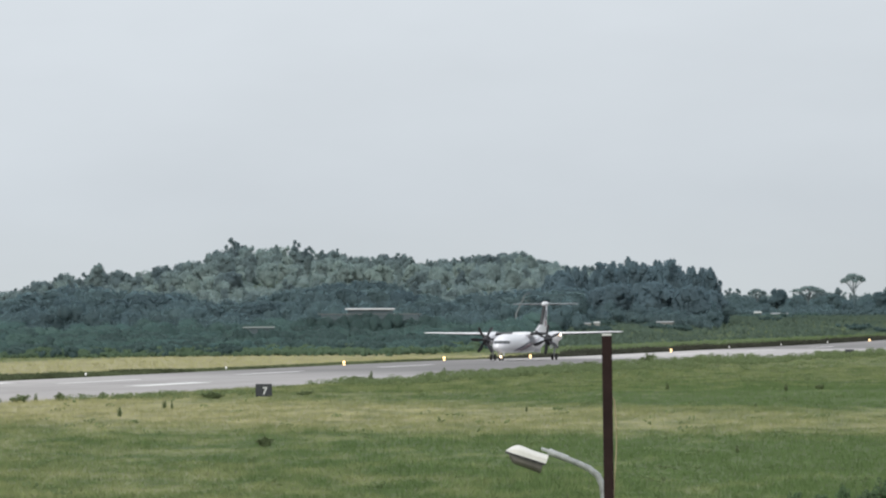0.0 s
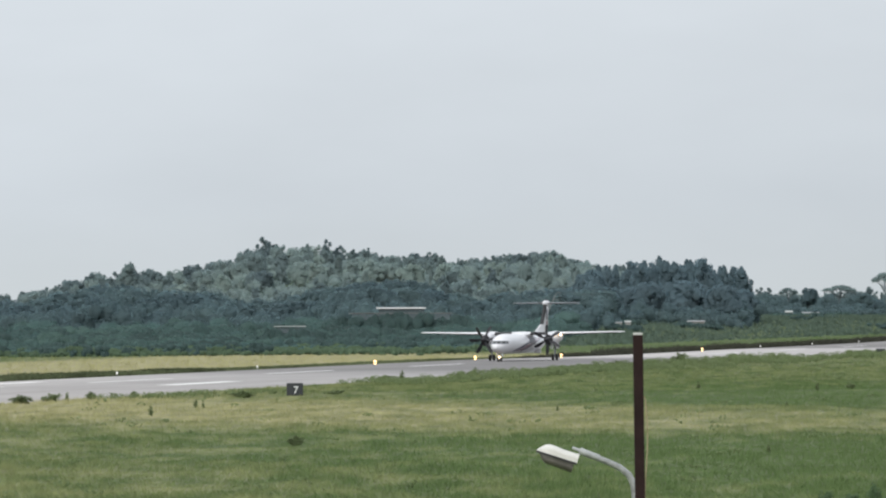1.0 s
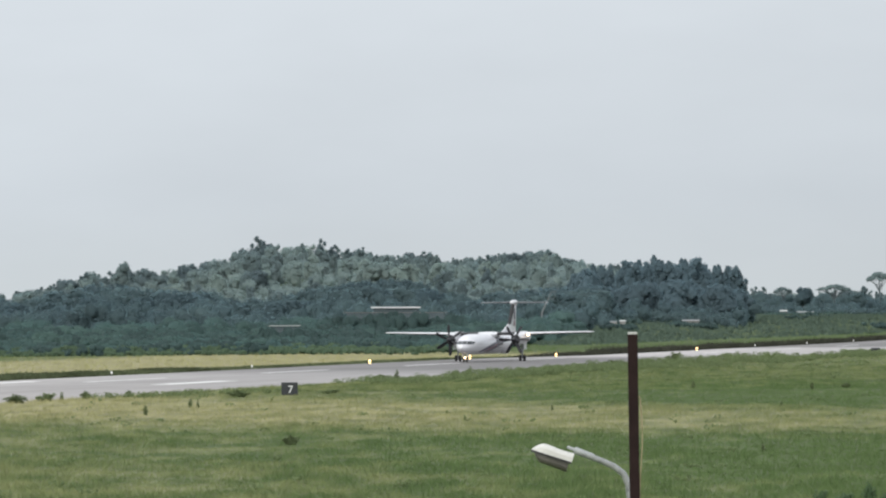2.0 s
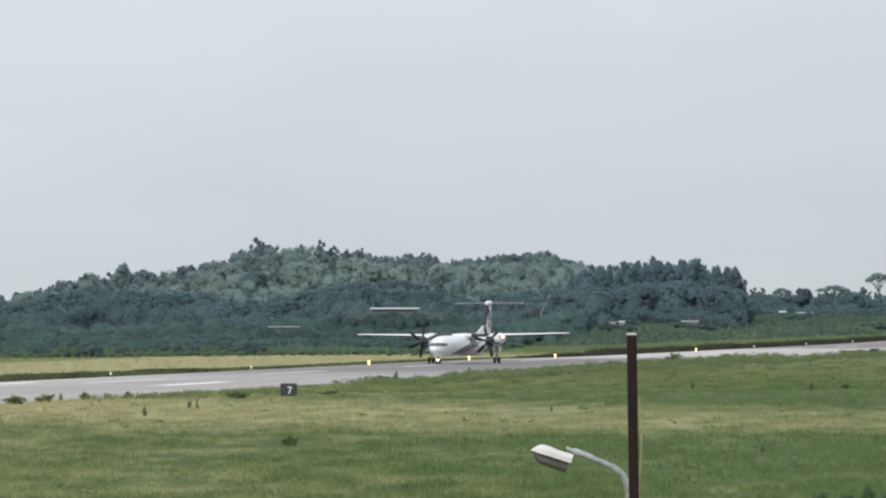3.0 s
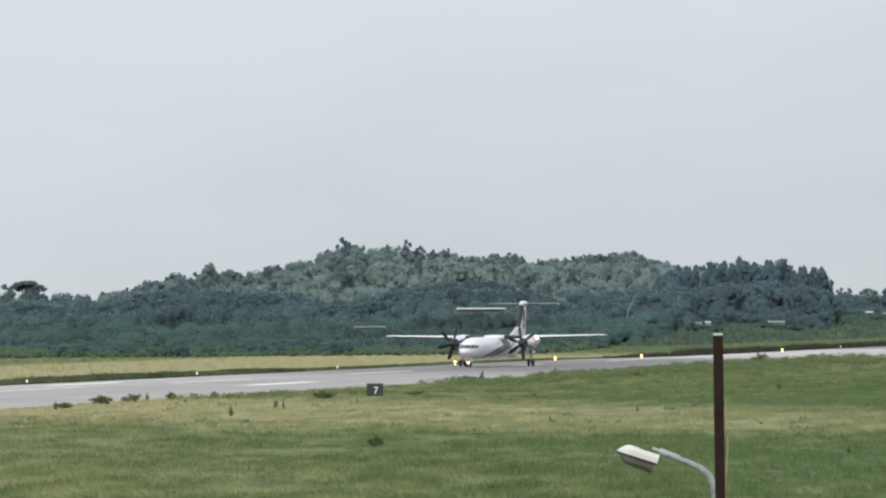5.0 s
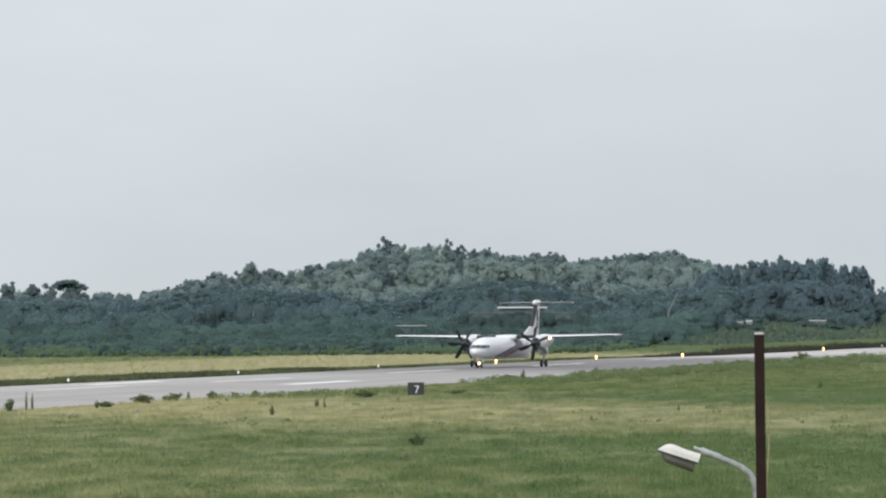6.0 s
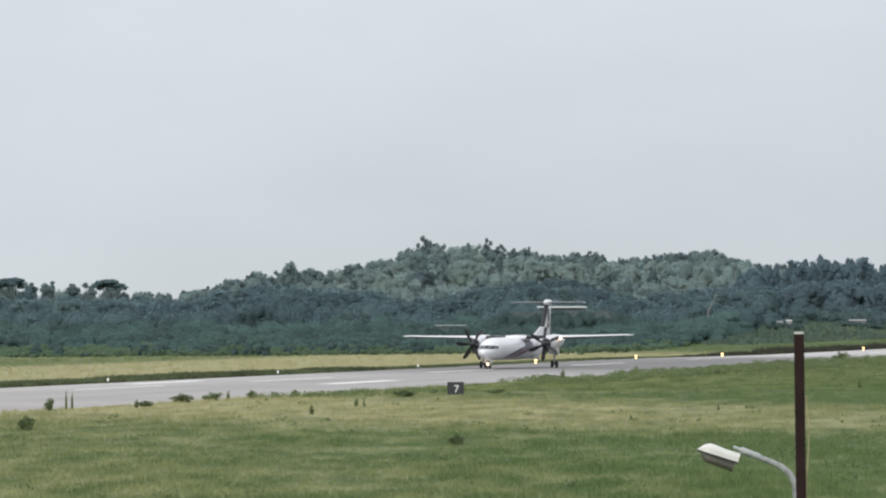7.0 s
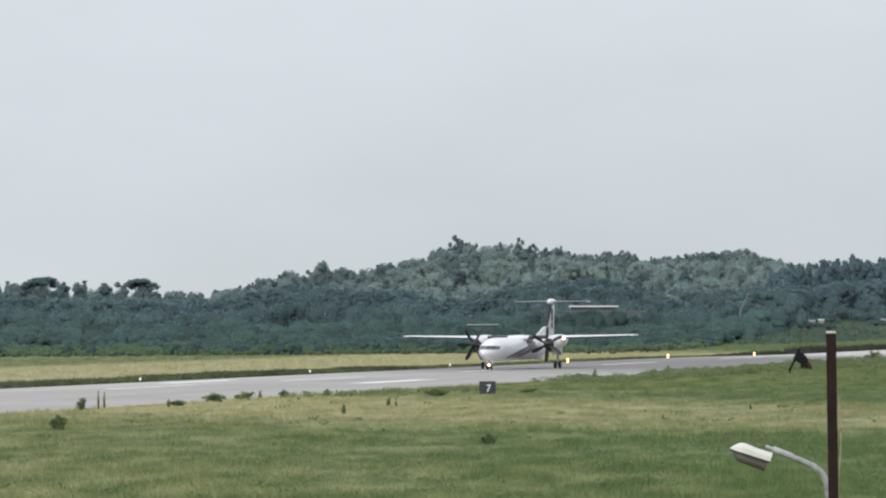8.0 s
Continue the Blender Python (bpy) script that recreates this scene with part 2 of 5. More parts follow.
GREEN, STRAW = (0.120, 0.182, 0.067), (0.402, 0.386, 0.184)
FIELD_BANDS = ((324, 420, 28, 0.66, 1.2, 1.2), (452, 900, 40, 0.2, 0.0, 0.0), (150, 240, 12, 0.12, 0.6, 0.6), (812, 1090, 40, 0.85, -4.475, -4.475), (930, 3000, 70, -1.1, 0.0, 0.0))
M = {
    # a darker copy of the grass: the blades' shade is put into it
    "ground": field_material("grass_ground_with_blade_shade", (0.096, 0.128, 0.056), (0.32, 0.298, 0.17), FIELD_BANDS),
    "grass": field_material("grass_blades", GREEN, STRAW, FIELD_BANDS, translucent=0.1),
    "asphalt": asphalt_material(),
    "verge": material("dull_brown_green_verge_grass", (0.130, 0.158, 0.082), 0.8, vary=0.75, scale=0.3, island_vary=0.2, translucent=0.3, spec=0.1),
    "verge_dark": material("dark_verge_scrub", (0.058, 0.060, 0.044), 0.8, vary=0.4, scale=0.12, island_vary=0.2, translucent=0.2, spec=0.1),
    "paint_white": material("worn_white_marking_paint", (0.75, 0.75, 0.73), 0.6, vary=0.12, scale=1.5),
    # distance haze is put into the woods' and scrub's leaf colours, paler and bluer
    "leaf_pale": material("hazed_pale_leaves", (0.272, 0.358, 0.364), 0.7, vary=0.1, scale=0.3, object_vary=0.16, island_vary=0.05, translucent=0.6, spec=0.15, alt=(0.318, 0.398, 0.372)),
    # darker hazed copy of leaf_pale: a backlit tone put into the colour
    "leaf_mid": material("hazed_backlit_leaves", (0.205, 0.278, 0.296), 0.7, vary=0.1, scale=0.3, object_vary=0.14, island_vary=0.05, translucent=0.6, spec=0.15, alt=(0.245, 0.318, 0.315)),
    "leaf_dark": material("hazed_dark_leaves", (0.150, 0.224, 0.248), 0.7, vary=0.1, scale=0.3, object_vary=0.08, island_vary=0.05, translucent=0.65, spec=0.15, alt=(0.162, 0.236, 0.240)),
    # brighter copy of leaf_dark: colour lifted against the stand's own shade
    "leaf_stand": material("hazed_brightened_stand_leaves", (0.170, 0.246, 0.276), 0.7, vary=0.1, scale=0.3, object_vary=0.08, island_vary=0.05, translucent=0.6, spec=0.15),
    # darker copy of leaf_dark: the shade among the trees put into the colour
    "leaf_under": material("shade_toned_undergrowth_leaves", (0.140, 0.210, 0.230), 0.7, vary=0.25, scale=0.1, island_vary=0.05, translucent=0.65, spec=0.15, alt=(0.158, 0.230, 0.232)),
    "meadow": material("olive_meadow_grass", (0.100, 0.142, 0.106), 0.8, vary=0.3, scale=0.02, island_vary=0.1, translucent=0.15, spec=0.05),
    "leaf_scrub": material("scrub_leaves", (0.104, 0.181, 0.182), 0.7, spec=0.15, vary=0.3, scale=0.12, island_vary=0.08, translucent=0.6, alt=(0.122, 0.200, 0.176)),
    "leaf_bush": material("dark_bush_leaves", (0.092, 0.150, 0.140), 0.6, vary=0.3, scale=0.12, island_vary=0.08, translucent=0.6, spec=0.15),
    "leaf_low": material("low_rough_growth", (0.105, 0.160, 0.095), 0.65, vary=0.2, scale=0.05, island_vary=0.12, translucent=0.3, spec=0.1),
    "leaf_weed": material("weed_leaves", (0.205, 0.262, 0.128), 0.65, vary=0.2, scale=1.5, object_vary=0.15, island_vary=0.15, translucent=0.6, spec=0.1),
    "leaf_shrub": material("dark_shrub_leaves", (0.06, 0.115, 0.04), 0.6, vary=0.3, scale=1.5, object_vary=0.15, island_vary=0.2, translucent=0.2),
    "bark": material("grey_green_stems", (0.16, 0.18, 0.10), 0.9, vary=0.25, scale=3, bump=0.5, bump_scale=12),
    # bark paled by the same haze in its colour
    "bark_hazy": material("hazed_pale_bark", (0.25, 0.29, 0.28), 0.9, vary=0.2, scale=3),
    "bark_dark": material("dark_grey_bark", (0.12, 0.15, 0.16), 0.9, vary=0.2, scale=3),
    "bark_pale": material("bleached_dead_wood", (0.20, 0.22, 0.22), 0.85, vary=0.2, scale=3, bump=0.4, bump_scale=12),
    "plane_white": material("white_aircraft_paint", (0.71, 0.71, 0.735), 0.28, vary=0.04, scale=1.2, coat=0.3),
    "plane_grey": material("light_grey_aircraft_paint", (0.58, 0.60, 0.63), 0.35, vary=0.06, scale=1.2),
    "plane_navy": material("navy_livery_stripe", (0.028, 0.026, 0.065), 0.3, vary=0.08, scale=2),
    "plane_red": material("dark_red_livery_stripe", (0.17, 0.03, 0.06), 0.3, vary=0.08, scale=2),
    # dark patch colour standing in for the wing's shade on the flank
    "plane_shade": material("wing_shade_patch_colour", (0.10, 0.10, 0.125), 0.4, vary=0.15, scale=2),
    "boot": material("black_rubber_boot", (0.02, 0.02, 0.022), 0.55, vary=0.1, scale=3),
    "blade": material("black_propeller_blade", (0.012, 0.012, 0.016), 0.4, vary=0.15, scale=3),
    "tyre": material("black_tyre_rubber", (0.02, 0.02, 0.02), 0.8, vary=0.15, scale=8),
    "strut": material("grey_steel_strut", (0.32, 0.33, 0.34), 0.4, metal=0.6, vary=0.1, scale=6),
    "glass_dark": material("dark_cockpit_glass", (0.02, 0.025, 0.03), 0.08, vary=0.0, spec=0.6),
    "plane_lamp": material("lit_landing_lamp", (1, 0.85, 0.6), 0.3, vary=0, emit=6.0, emit_color=(1.0, 0.72, 0.45)),
    "lamp_amber": material("lit_amber_lens_and_reflection", (1, 0.7, 0.35), 0.3, vary=0, emit=3.2, emit_color=(1.0, 0.66, 0.30)),
    # a faint glow is added to the lens of the unlit lights
    "lamp_dim": material("faintly_glowing_clear_lens", (0.75, 0.76, 0.74), 0.25, vary=0, emit=0.3, emit_color=(1.0, 0.95, 0.85)),
    "rust": material("dark_rusted_steel", (0.022, 0.012, 0.011), 0.85, vary=0.35, scale=6, bump=0.4, bump_scale=60, spec=0.2),
    "galv": material("galvanised_steel", (0.34, 0.355, 0.35), 0.55, metal=0.3, vary=0.5, scale=11, bump=0.1, bump_scale=80),
    "lamp_shell": material("weathered_white_lamp_housing", (0.62, 0.61, 0.57), 0.45, vary=0.12, scale=7),
    # grime and the shade below the lamp head, both put into this colour
    "lamp_bowl": material("grimy_shade_darkened_lamp_bowl", (0.105, 0.098, 0.086), 0.45, vary=0.4, scale=5),
    "cap": material("pale_mortar_cap", (0.5, 0.5, 0.48), 0.8, vary=0.15, scale=9),
    "wire": material("black_cable", (0.03, 0.03, 0.03), 0.6, vary=0.1, scale=5),
    "cable": material("tan_weathered_cable", (0.38, 0.31, 0.19), 0.7, vary=0.2, scale=5),
    "sign_black": material("black_sign_panel", (0.018, 0.022, 0.026), 0.45, vary=0.15, scale=4),
    "sign_white": material("white_sign_numeral", (0.72, 0.74, 0.74), 0.5, vary=0.06, scale=6),
    "roof_white": material("white_metal_roof", (0.70, 0.71, 0.70), 0.45, vary=0.1, scale=0.8),
    "roof_dull": material("dull_weathered_metal_roof", (0.40, 0.42, 0.41), 0.6, vary=0.2, scale=0.8),
    "roof_grey": material("grey_metal_roof", (0.24, 0.25, 0.25), 0.5, vary=0.15, scale=0.8),
    "wall_pale": material("pale_plaster_wall", (0.24, 0.24, 0.23), 0.85, vary=0.15, scale=0.8),
    "wall_dark": material("dark_shed_cladding", (0.09, 0.12, 0.13), 0.8, vary=0.15, scale=0.8),
    "window": material("dark_window", (0.03, 0.035, 0.04), 0.2, vary=0),
    "feather": material("black_feathers", (0.006, 0.006, 0.008), 0.7, vary=0.2, scale=30, spec=0.1),
    "feather_red": material("rusty_brown_flight_feathers", (0.05, 0.018, 0.014), 0.7, vary=0.2, scale=30, spec=0.1),
}


# ------------------------------------------------------------------ mesh helpers
def finish(bm, name, mat, smooth=False):
    me = bpy.data.meshes.new(name)
    bmesh.ops.recalc_face_normals(bm, faces=bm.faces)
    bm.to_mesh(me)
    bm.free()
    me.materials.append(mat)
    if smooth:
        me.shade_smooth()
    return me


def part(name, bm, mat, parent=None, label="", m=None, smooth=False):
    """One mesh object made from a bmesh, under a thing or part."""
    ob = new(name, finish(bm, name, mat, smooth))
    ob.parent = parent
    if m is not None:
        ob.matrix_basis = m
    return tagged(ob, label)


def array_mesh(name, verts, faces, mat):
    """A mesh from numpy arrays or from faces with three or four corners."""
    me = bpy.data.meshes.new(name)
    if isinstance(faces, list):
        size = np.array([len(f) for f in faces], np.int32)
        flat = np.fromiter(itertools.chain.from_iterable(faces), np.int32, int(size.sum()))
    else:
        size, flat = np.full(len(faces), faces.shape[1], np.int32), faces.astype(np.int32).ravel()
    me.vertices.add(len(verts))
    me.vertices.foreach_set("co", np.asarray(verts, np.float32).ravel())
    me.loops.add(len(flat))
    me.loops.foreach_set("vertex_index", flat)
    me.polygons.add(len(size))
    me.polygons.foreach_set("loop_start", np.concatenate([[0], np.cumsum(size)[:-1]]).astype(np.int32))
    me.update(calc_edges=True)
    me.materials.append(mat)
    return me


def box(size, at=(0, 0, 0), bevel=0.0, bm=None, turn=None):
    bm = bm or bmesh.new()
    m = Matrix.Translation(at) @ (turn or Matrix.Identity(4)) @ Matrix.Diagonal((*size, 1))
    r = bmesh.ops.create_cube(bm, size=1.0, matrix=m)
    if bevel:
        es = list({ed for v in r["verts"] for ed in v.link_edges})
        bmesh.ops.bevel(bm, geom=es, offset=bevel, segments=2, affect="EDGES", profile=0.5)
    return bm


def tube(points, radii, seg=10, bm=None, squash=1.0):
    """A round bar along points with a radius at each; closed at the ends."""
    bm = bm or bmesh.new()
    rings = []
    pts = [Vector(p) for p in points]
    for i, p in enumerate(pts):
        way = (pts[min(i + 1, len(pts) - 1)] - pts[max(i - 1, 0)]).normalized()
        side = way.cross(Vector((0, 0, 1)))
        if side.length < 1e-3:
            side = Vector((1, 0, 0))
        side.normalize()
        up = side.cross(way)
        r = radii[i]
        rings.append([bm.verts.new(p + side * (r * cos(a)) + up * (r * squash * sin(a))) for a in (2 * pi * k / seg for k in range(seg))])
    for a, c in zip(rings, rings[1:]):
        for k in range(seg):
            bm.faces.new((a[k], a[(k + 1) % seg], c[(k + 1) % seg], c[k]))
    bm.faces.new(rings[0][::-1])
    bm.faces.new(rings[-1])
    return bm


def loft(sections, bm=None, cap=True):
    """Joins equal rings of points."""
    bm = bm or bmesh.new()
    rings = [[bm.verts.new(p) for p in s] for s in sections]
    n = len(rings[0])
    for a, c in zip(rings, rings[1:]):
        for k in range(n):
            bm.faces.new((a[k], a[(k + 1) % n], c[(k + 1) % n], c[k]))
    if cap:
        bm.faces.new(rings[0][::-1])
        bm.faces.new(rings[-1])
    return bm


def lathe(profile, seg=16, bm=None):
    """Turns (radius, height) pairs round z."""
    return loft([[(r * cos(2 * pi * k / seg), r * sin(2 * pi * k / seg), z) for k in range(seg)] for r, z in profile], bm)


def airfoil(chord, thick, n=9):
    """A closed wing section, nose at +y, in (y, z)."""
    xs = [(1 - cos(pi * i / n)) / 2 for i in range(n + 1)]
    half = [(x, 5 * thick * (0.2969 * x ** 0.5 - 0.126 * x - 0.3516 * x * x + 0.2843 * x ** 3 - 0.1015 * x ** 4)) for x in xs]
    top = [(chord * (0.3 - x), chord * (z * 1.15)) for x, z in half]
    low = [(chord * (0.3 - x), -chord * (z * 0.8)) for x, z in half[1:-1]]
    return top + low[::-1]


# ------------------------------------------------------------------ the ground
def smooth(v, a, c):
    """0 below a, 1 above c, an even glide between."""
    k = np.clip((np.asarray(v, float) - a) / (c - a), 0, 1)
    return k * k * (3 - 2 * k)


def hill(x, y):
    """Height of the land: an airfield with a slight sag along the runway, rising past it on the right; a swell in front of the woods, a ridge behind."""
    x, y = np.asarray(x, float), np.asarray(y, float)
    u = 784 + 9800 * x / np.maximum(y, 1.0)
    g = lambda c, w: np.exp(-((u - c) / w) ** 2)
    ridge = 17 * g(465, 195) + 3.5 * g(580, 70) + 16 * g(890, 200) + 7 * g(120, 140) + 4.5 * g(690, 90)
    ridge = ridge * smooth(y, 1560, 1900) * (1 - np.clip((y - 2050) / 500, 0, 1))
    swell = (8.2 * g(615, 120) + 2.5 * g(150, 120)) * smooth(y, 1228, 1335) * (1 - smooth(y, 1370, 1540))
    run, p = DX * x + DY * y, DX * y - DY * x
    sag = -0.42 * smooth(run, 745, 870) * (1 - smooth(run, 1090, 1330)) * smooth(p, 50, 112) * (1 - smooth(p, 182, 215))
    rise = 3.7 * smooth(p, 196, 262) * smooth(u, 860, 1060)
    return ridge + swell + sag + rise


def build_ground():
    xs = np.concatenate([np.linspace(-4000, -420, 12), np.linspace(-400, 400, 81), np.linspace(420, 4000, 12)])
    ys = np.concatenate([np.linspace(-800, 600, 15), np.linspace(620, 1200, 59), np.linspace(1215, 1575, 25), np.linspace(1600, 2600, 51), np.linspace(2800, 4900, 8)])
    gx, gy = np.meshgrid(xs, ys)
    gz = hill(gx, gy)
    verts = np.stack([gx.ravel(), gy.ravel(), gz.ravel()], 1)
    nx, ny = len(xs), len(ys)
    i, j = np.meshgrid(np.arange(nx - 1), np.arange(ny - 1))
    a = (j * nx + i).ravel()
    faces = np.stack([a, a + 1, a + nx + 1, a + nx], 1)
    ob = new("ground", array_mesh("ground", verts, faces, M["ground"]))
    ob.data.shade_smooth()
    tagged(ob, "flat grassland of green and straw-coloured grass", "ground", kind="structure")


def build_runway():
    """A paved strip, slightly proud of the turf, with worn paint on it."""
    bm = bmesh.new()
    s0, s1, n = -600, 4200, 240
    rings = []
    for i in range(n + 1):
        s = s0 + (s1 - s0) * i / n
        prof = [(NEAR_EDGE - 0.6, -0.2), (NEAR_EDGE, 0.02), ((NEAR_EDGE + FAR_EDGE) / 2, 0.06), (FAR_EDGE, 0.02), (FAR_EDGE + 0.6, -0.2)]
        rings.append([bm.verts.new((*strip(s, p), z + float(hill(*strip(s, p))))) for p, z in prof])
    for a, c in zip(rings, rings[1:]):
        for k in range(4):
            bm.faces.new((a[k], a[k + 1], c[k + 1], c[k]))
    road = part("runway", bm, M["asphalt"])
    tagged(road, "long grey asphalt runway with worn white paint", "runway", kind="structure")
    stripes = [(144.8, 512, 537, 2.2), (166.3, 517, 541, 2.0), (159.6, 480, 507, 0.9)] + [(158.6, s, s + 30, 0.9) for s in (409, 533, 603, 673, 743, 813, 883, 953, 1023)]
    for p, a, c, w in stripes:
        z = 0.06 - 0.04 * abs(p - (NEAR_EDGE + FAR_EDGE) / 2) / ((FAR_EDGE - NEAR_EDGE) / 2) + 0.012
        bm = bmesh.new()
        rows = [[bm.verts.new((*strip(s, q), z + float(hill(*strip(s, p))))) for q in (p - w / 2, p + w / 2)] for s in np.linspace(a, c, 5)]
        for r0, r1 in zip(rows, rows[1:]):
            bm.faces.new((r0[0], r1[0], r1[1], r0[1]))
        part("painted_stripe", bm, M["paint_white"], road)


NEAR_EDGE, FAR_EDGE = 130.0, 171.6
build_ground()
build_runway()


# ------------------------------------------------------------------ plants
def icosahedron():
    g = (1 + 5 ** 0.5) / 2
    v = np.array([(-1, g, 0), (1, g, 0), (-1, -g, 0), (1, -g, 0), (0, -1, g), (0, 1, g), (0, -1, -g), (0, 1, -g), (g, 0, -1), (g, 0, 1), (-g, 0, -1), (-g, 0, 1)], float)
    v /= np.linalg.norm(v[0])
    near = [[j for j in range(12) if j != i and np.linalg.norm(v[i] - v[j]) < 1.1] for i in range(12)]
    f = [(i, j, k) for i in range(12) for j in near[i] for k in near[j] if i < j < k and k in near[i]]
    f = [t if np.dot(np.cross(v[t[1]] - v[t[0]], v[t[2]] - v[t[0]]), v[t[0]]) > 0 else t[::-1] for t in f]
    return v, np.array(f)


BALL_V, BALL_F = icosahedron()


def lumps(rng, b, rough):
    """The dense body of each lump of foliage (x, y, z, rx, rz), uneven by rough; verts, faces, outward directions."""
    bv, bf = BALL_V, BALL_F
    n, m = len(b), len(bv)
    v = bv[None] * rng.uniform(1 - rough, 1 + rough, (n, m, 1))
    v = b[:, None, :3] + v * np.stack([b[:, 3], b[:, 3], b[:, 4]], 1)[:, None, :]
    f = bf[None] + m * np.arange(n)[:, None, None]
    return v.reshape(-1, 3), f.reshape(-1, 3), np.broadcast_to(bv[None], (n, m, 3)).reshape(-1, 3)


def sprays(rng, b, count, size, low=False, reach=(0.84, 1.14)):
    """Small leaf sprays over the lumps' outsides; verts, quads, outward directions."""
    area = b[:, 3] * b[:, 4]
    b = b[rng.choice(len(b), count, p=area / area.sum())]
    v = rng.normal(size=(count, 3)) + np.array([0, 0, 0.25])
    v /= np.linalg.norm(v, axis=1)[:, None]
    r = rng.uniform(*reach, count)
    c = b[:, :3] + v * r[:, None] * np.stack([b[:, 3], b[:, 3], b[:, 4]], 1)
    nrm = v + rng.normal(size=(count, 3)) * 0.35
    if low:                                   # faces and shading turned to the camera's side, which brightens low growth
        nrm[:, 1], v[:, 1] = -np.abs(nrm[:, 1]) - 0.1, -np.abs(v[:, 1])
    nrm /= np.linalg.norm(nrm, axis=1)[:, None]
    t = np.cross(nrm, rng.normal(size=(count, 3)))
    t /= np.linalg.norm(t, axis=1)[:, None]
    w = np.cross(nrm, t)
    s = size * rng.uniform(0.6, 1.4, count)[:, None]
    dip = nrm * s * 0.18
    verts = np.stack([c - t * s, c - w * s * 0.6 + dip * 0.6, c + t * s * 1.1, c + w * s * 0.6 + dip], 1).reshape(-1, 3)
    return verts, np.arange(count * 4).reshape(-1, 4), np.repeat(v, 4, 0)


def foliage_mesh(name, rng, blobs, count, size, mat, fill=0.9, lift=0.8, crown=None):
    """Lumps and the leaf sprays that cover them as one mesh, softly shaded by the form of the whole."""
    b = np.asarray(blobs, float)
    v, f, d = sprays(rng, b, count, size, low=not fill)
    if fill:
        cv, cf, cd = lumps(rng, b * np.array([1, 1, 1, fill, fill]), 0.14)
        faces = f.tolist() + (cf + len(v)).tolist()
        v, d = np.concatenate([v, cv]), np.concatenate([d, cd])
    else:
        faces = f
    me = array_mesh(name, v, faces, mat)
    if crown is not None:                     # lean to the roundness of the whole crown
        whole = (v - np.array(crown[0])) / np.array(crown[1])
        d = 0.45 * d + 0.55 * whole / np.maximum(np.linalg.norm(whole, axis=1), 0.2)[:, None]
    d = d + np.array([0, 0, lift]) + rng.normal(size=d.shape) * 0.2
    d /= np.linalg.norm(d, axis=1)[:, None]
    me.normals_split_custom_set_from_vertices(d)
    return me


TALL = {"broad": 13.0, "tall": 15.0, "umbrella": 12.0, "bush": 6.0}


def make_tree(name, seed, kind, leaf, category="tree", label=""):
    """A tree about as tall as its kind says: tapered trunk with limbs, and a broken crown of lumps and leaf sprays."""
    rng = np.random.default_rng(seed)
    root = new(name)
    h = TALL[kind]
    # clear stem, crown's half width, large lumps, small lumps, sprays, spray size, crown's foot
    bole, spread, big, small, n, size, foot = {
        "broad": (3.5, 3.7, 8, 7, 1050, 0.43, 0.2), "tall": (5.0, 2.8, 7, 6, 860, 0.38, 0.22), "umbrella": (7.0, 5.4, 30, 8, 900, 0.32, 0.8),
        "bush": (0.8, 3.6, 8, 7, 1000, 0.36, 0.02)}[kind]
    blobs, bm = [], bmesh.new()
    lean = rng.normal(size=2) * 0.3
    top = Vector((lean[0], lean[1], bole))
    tube([(0, 0, -0.6), (lean[0] * 0.3, lean[1] * 0.3, bole * 0.5), top, (lean[0] * 1.4, lean[1] * 1.4, h * 0.8)], [0.34, 0.26, 0.2, 0.06], 7, bm)
    mid_z, half = h * (1 + foot) / 2, h * (1 - foot) / 2
    if kind != "umbrella":
        blobs.append((lean[0], lean[1], mid_z - half * 0.08, spread * 0.72, half * (0.6 if kind == "tall" else 0.74)))
    for i in range(big + small):
        a = rng.uniform(0, 2 * pi)
        rise = rng.uniform(-0.9, 0.95 if kind == "tall" else 0.85)
        ring = (1 - rise * rise) ** 0.28 * (0.75 if rise < -0.4 else 1.0)
        k = rng.uniform(0.4, 0.64) if i < big else rng.uniform(0.62, 0.8)
        rx = spread * (rng.uniform(0.38, 0.52) if i < big else rng.uniform(0.22, 0.32))
        if kind == "umbrella":
            rx = spread * rng.uniform(0.28, 0.46)
        rz = rx * rng.uniform(0.8, 1.15)
        c = Vector((spread * k * ring * cos(a) + lean[0], spread * k * ring * sin(a) + lean[1], mid_z + half * k * rise * (1.2 if kind == "tall" else 1.0)))
        if kind == "umbrella":
            rr = spread * rng.uniform(0.05, 1.0) ** 0.6
            rx, rz = rx * 0.62, rx * 0.2
            c = Vector((rr * cos(a), rr * sin(a), h * (0.95 - 0.17 * (rr / spread) ** 2)))
        c.z = min(c.z, h - rz * 0.95)
        blobs.append((c.x, c.y, c.z, rx, rz))
        if i % 3 == 0:
            mid = top.lerp(c, 0.5) + Vector((0, 0, 0.25))
            tube([top - Vector((0, 0, rng.uniform(0, 1.2) if bole > 2 else 0)), mid, c], [0.15, 0.09, 0.03], 5, bm)
    part("trunk", bm, M["bark_hazy" if leaf == "leaf_pale" else "bark_dark"], root)
    crown = new("crown", foliage_mesh("crown", rng, blobs, n, size, M[leaf], 0.8 if kind == "umbrella" else 0.92, crown=((lean[0], lean[1], mid_z - half * 0.3), (spread, spread, half))))
    crown.parent = root
    root["tall"] = h
    return tagged(root, label, category)


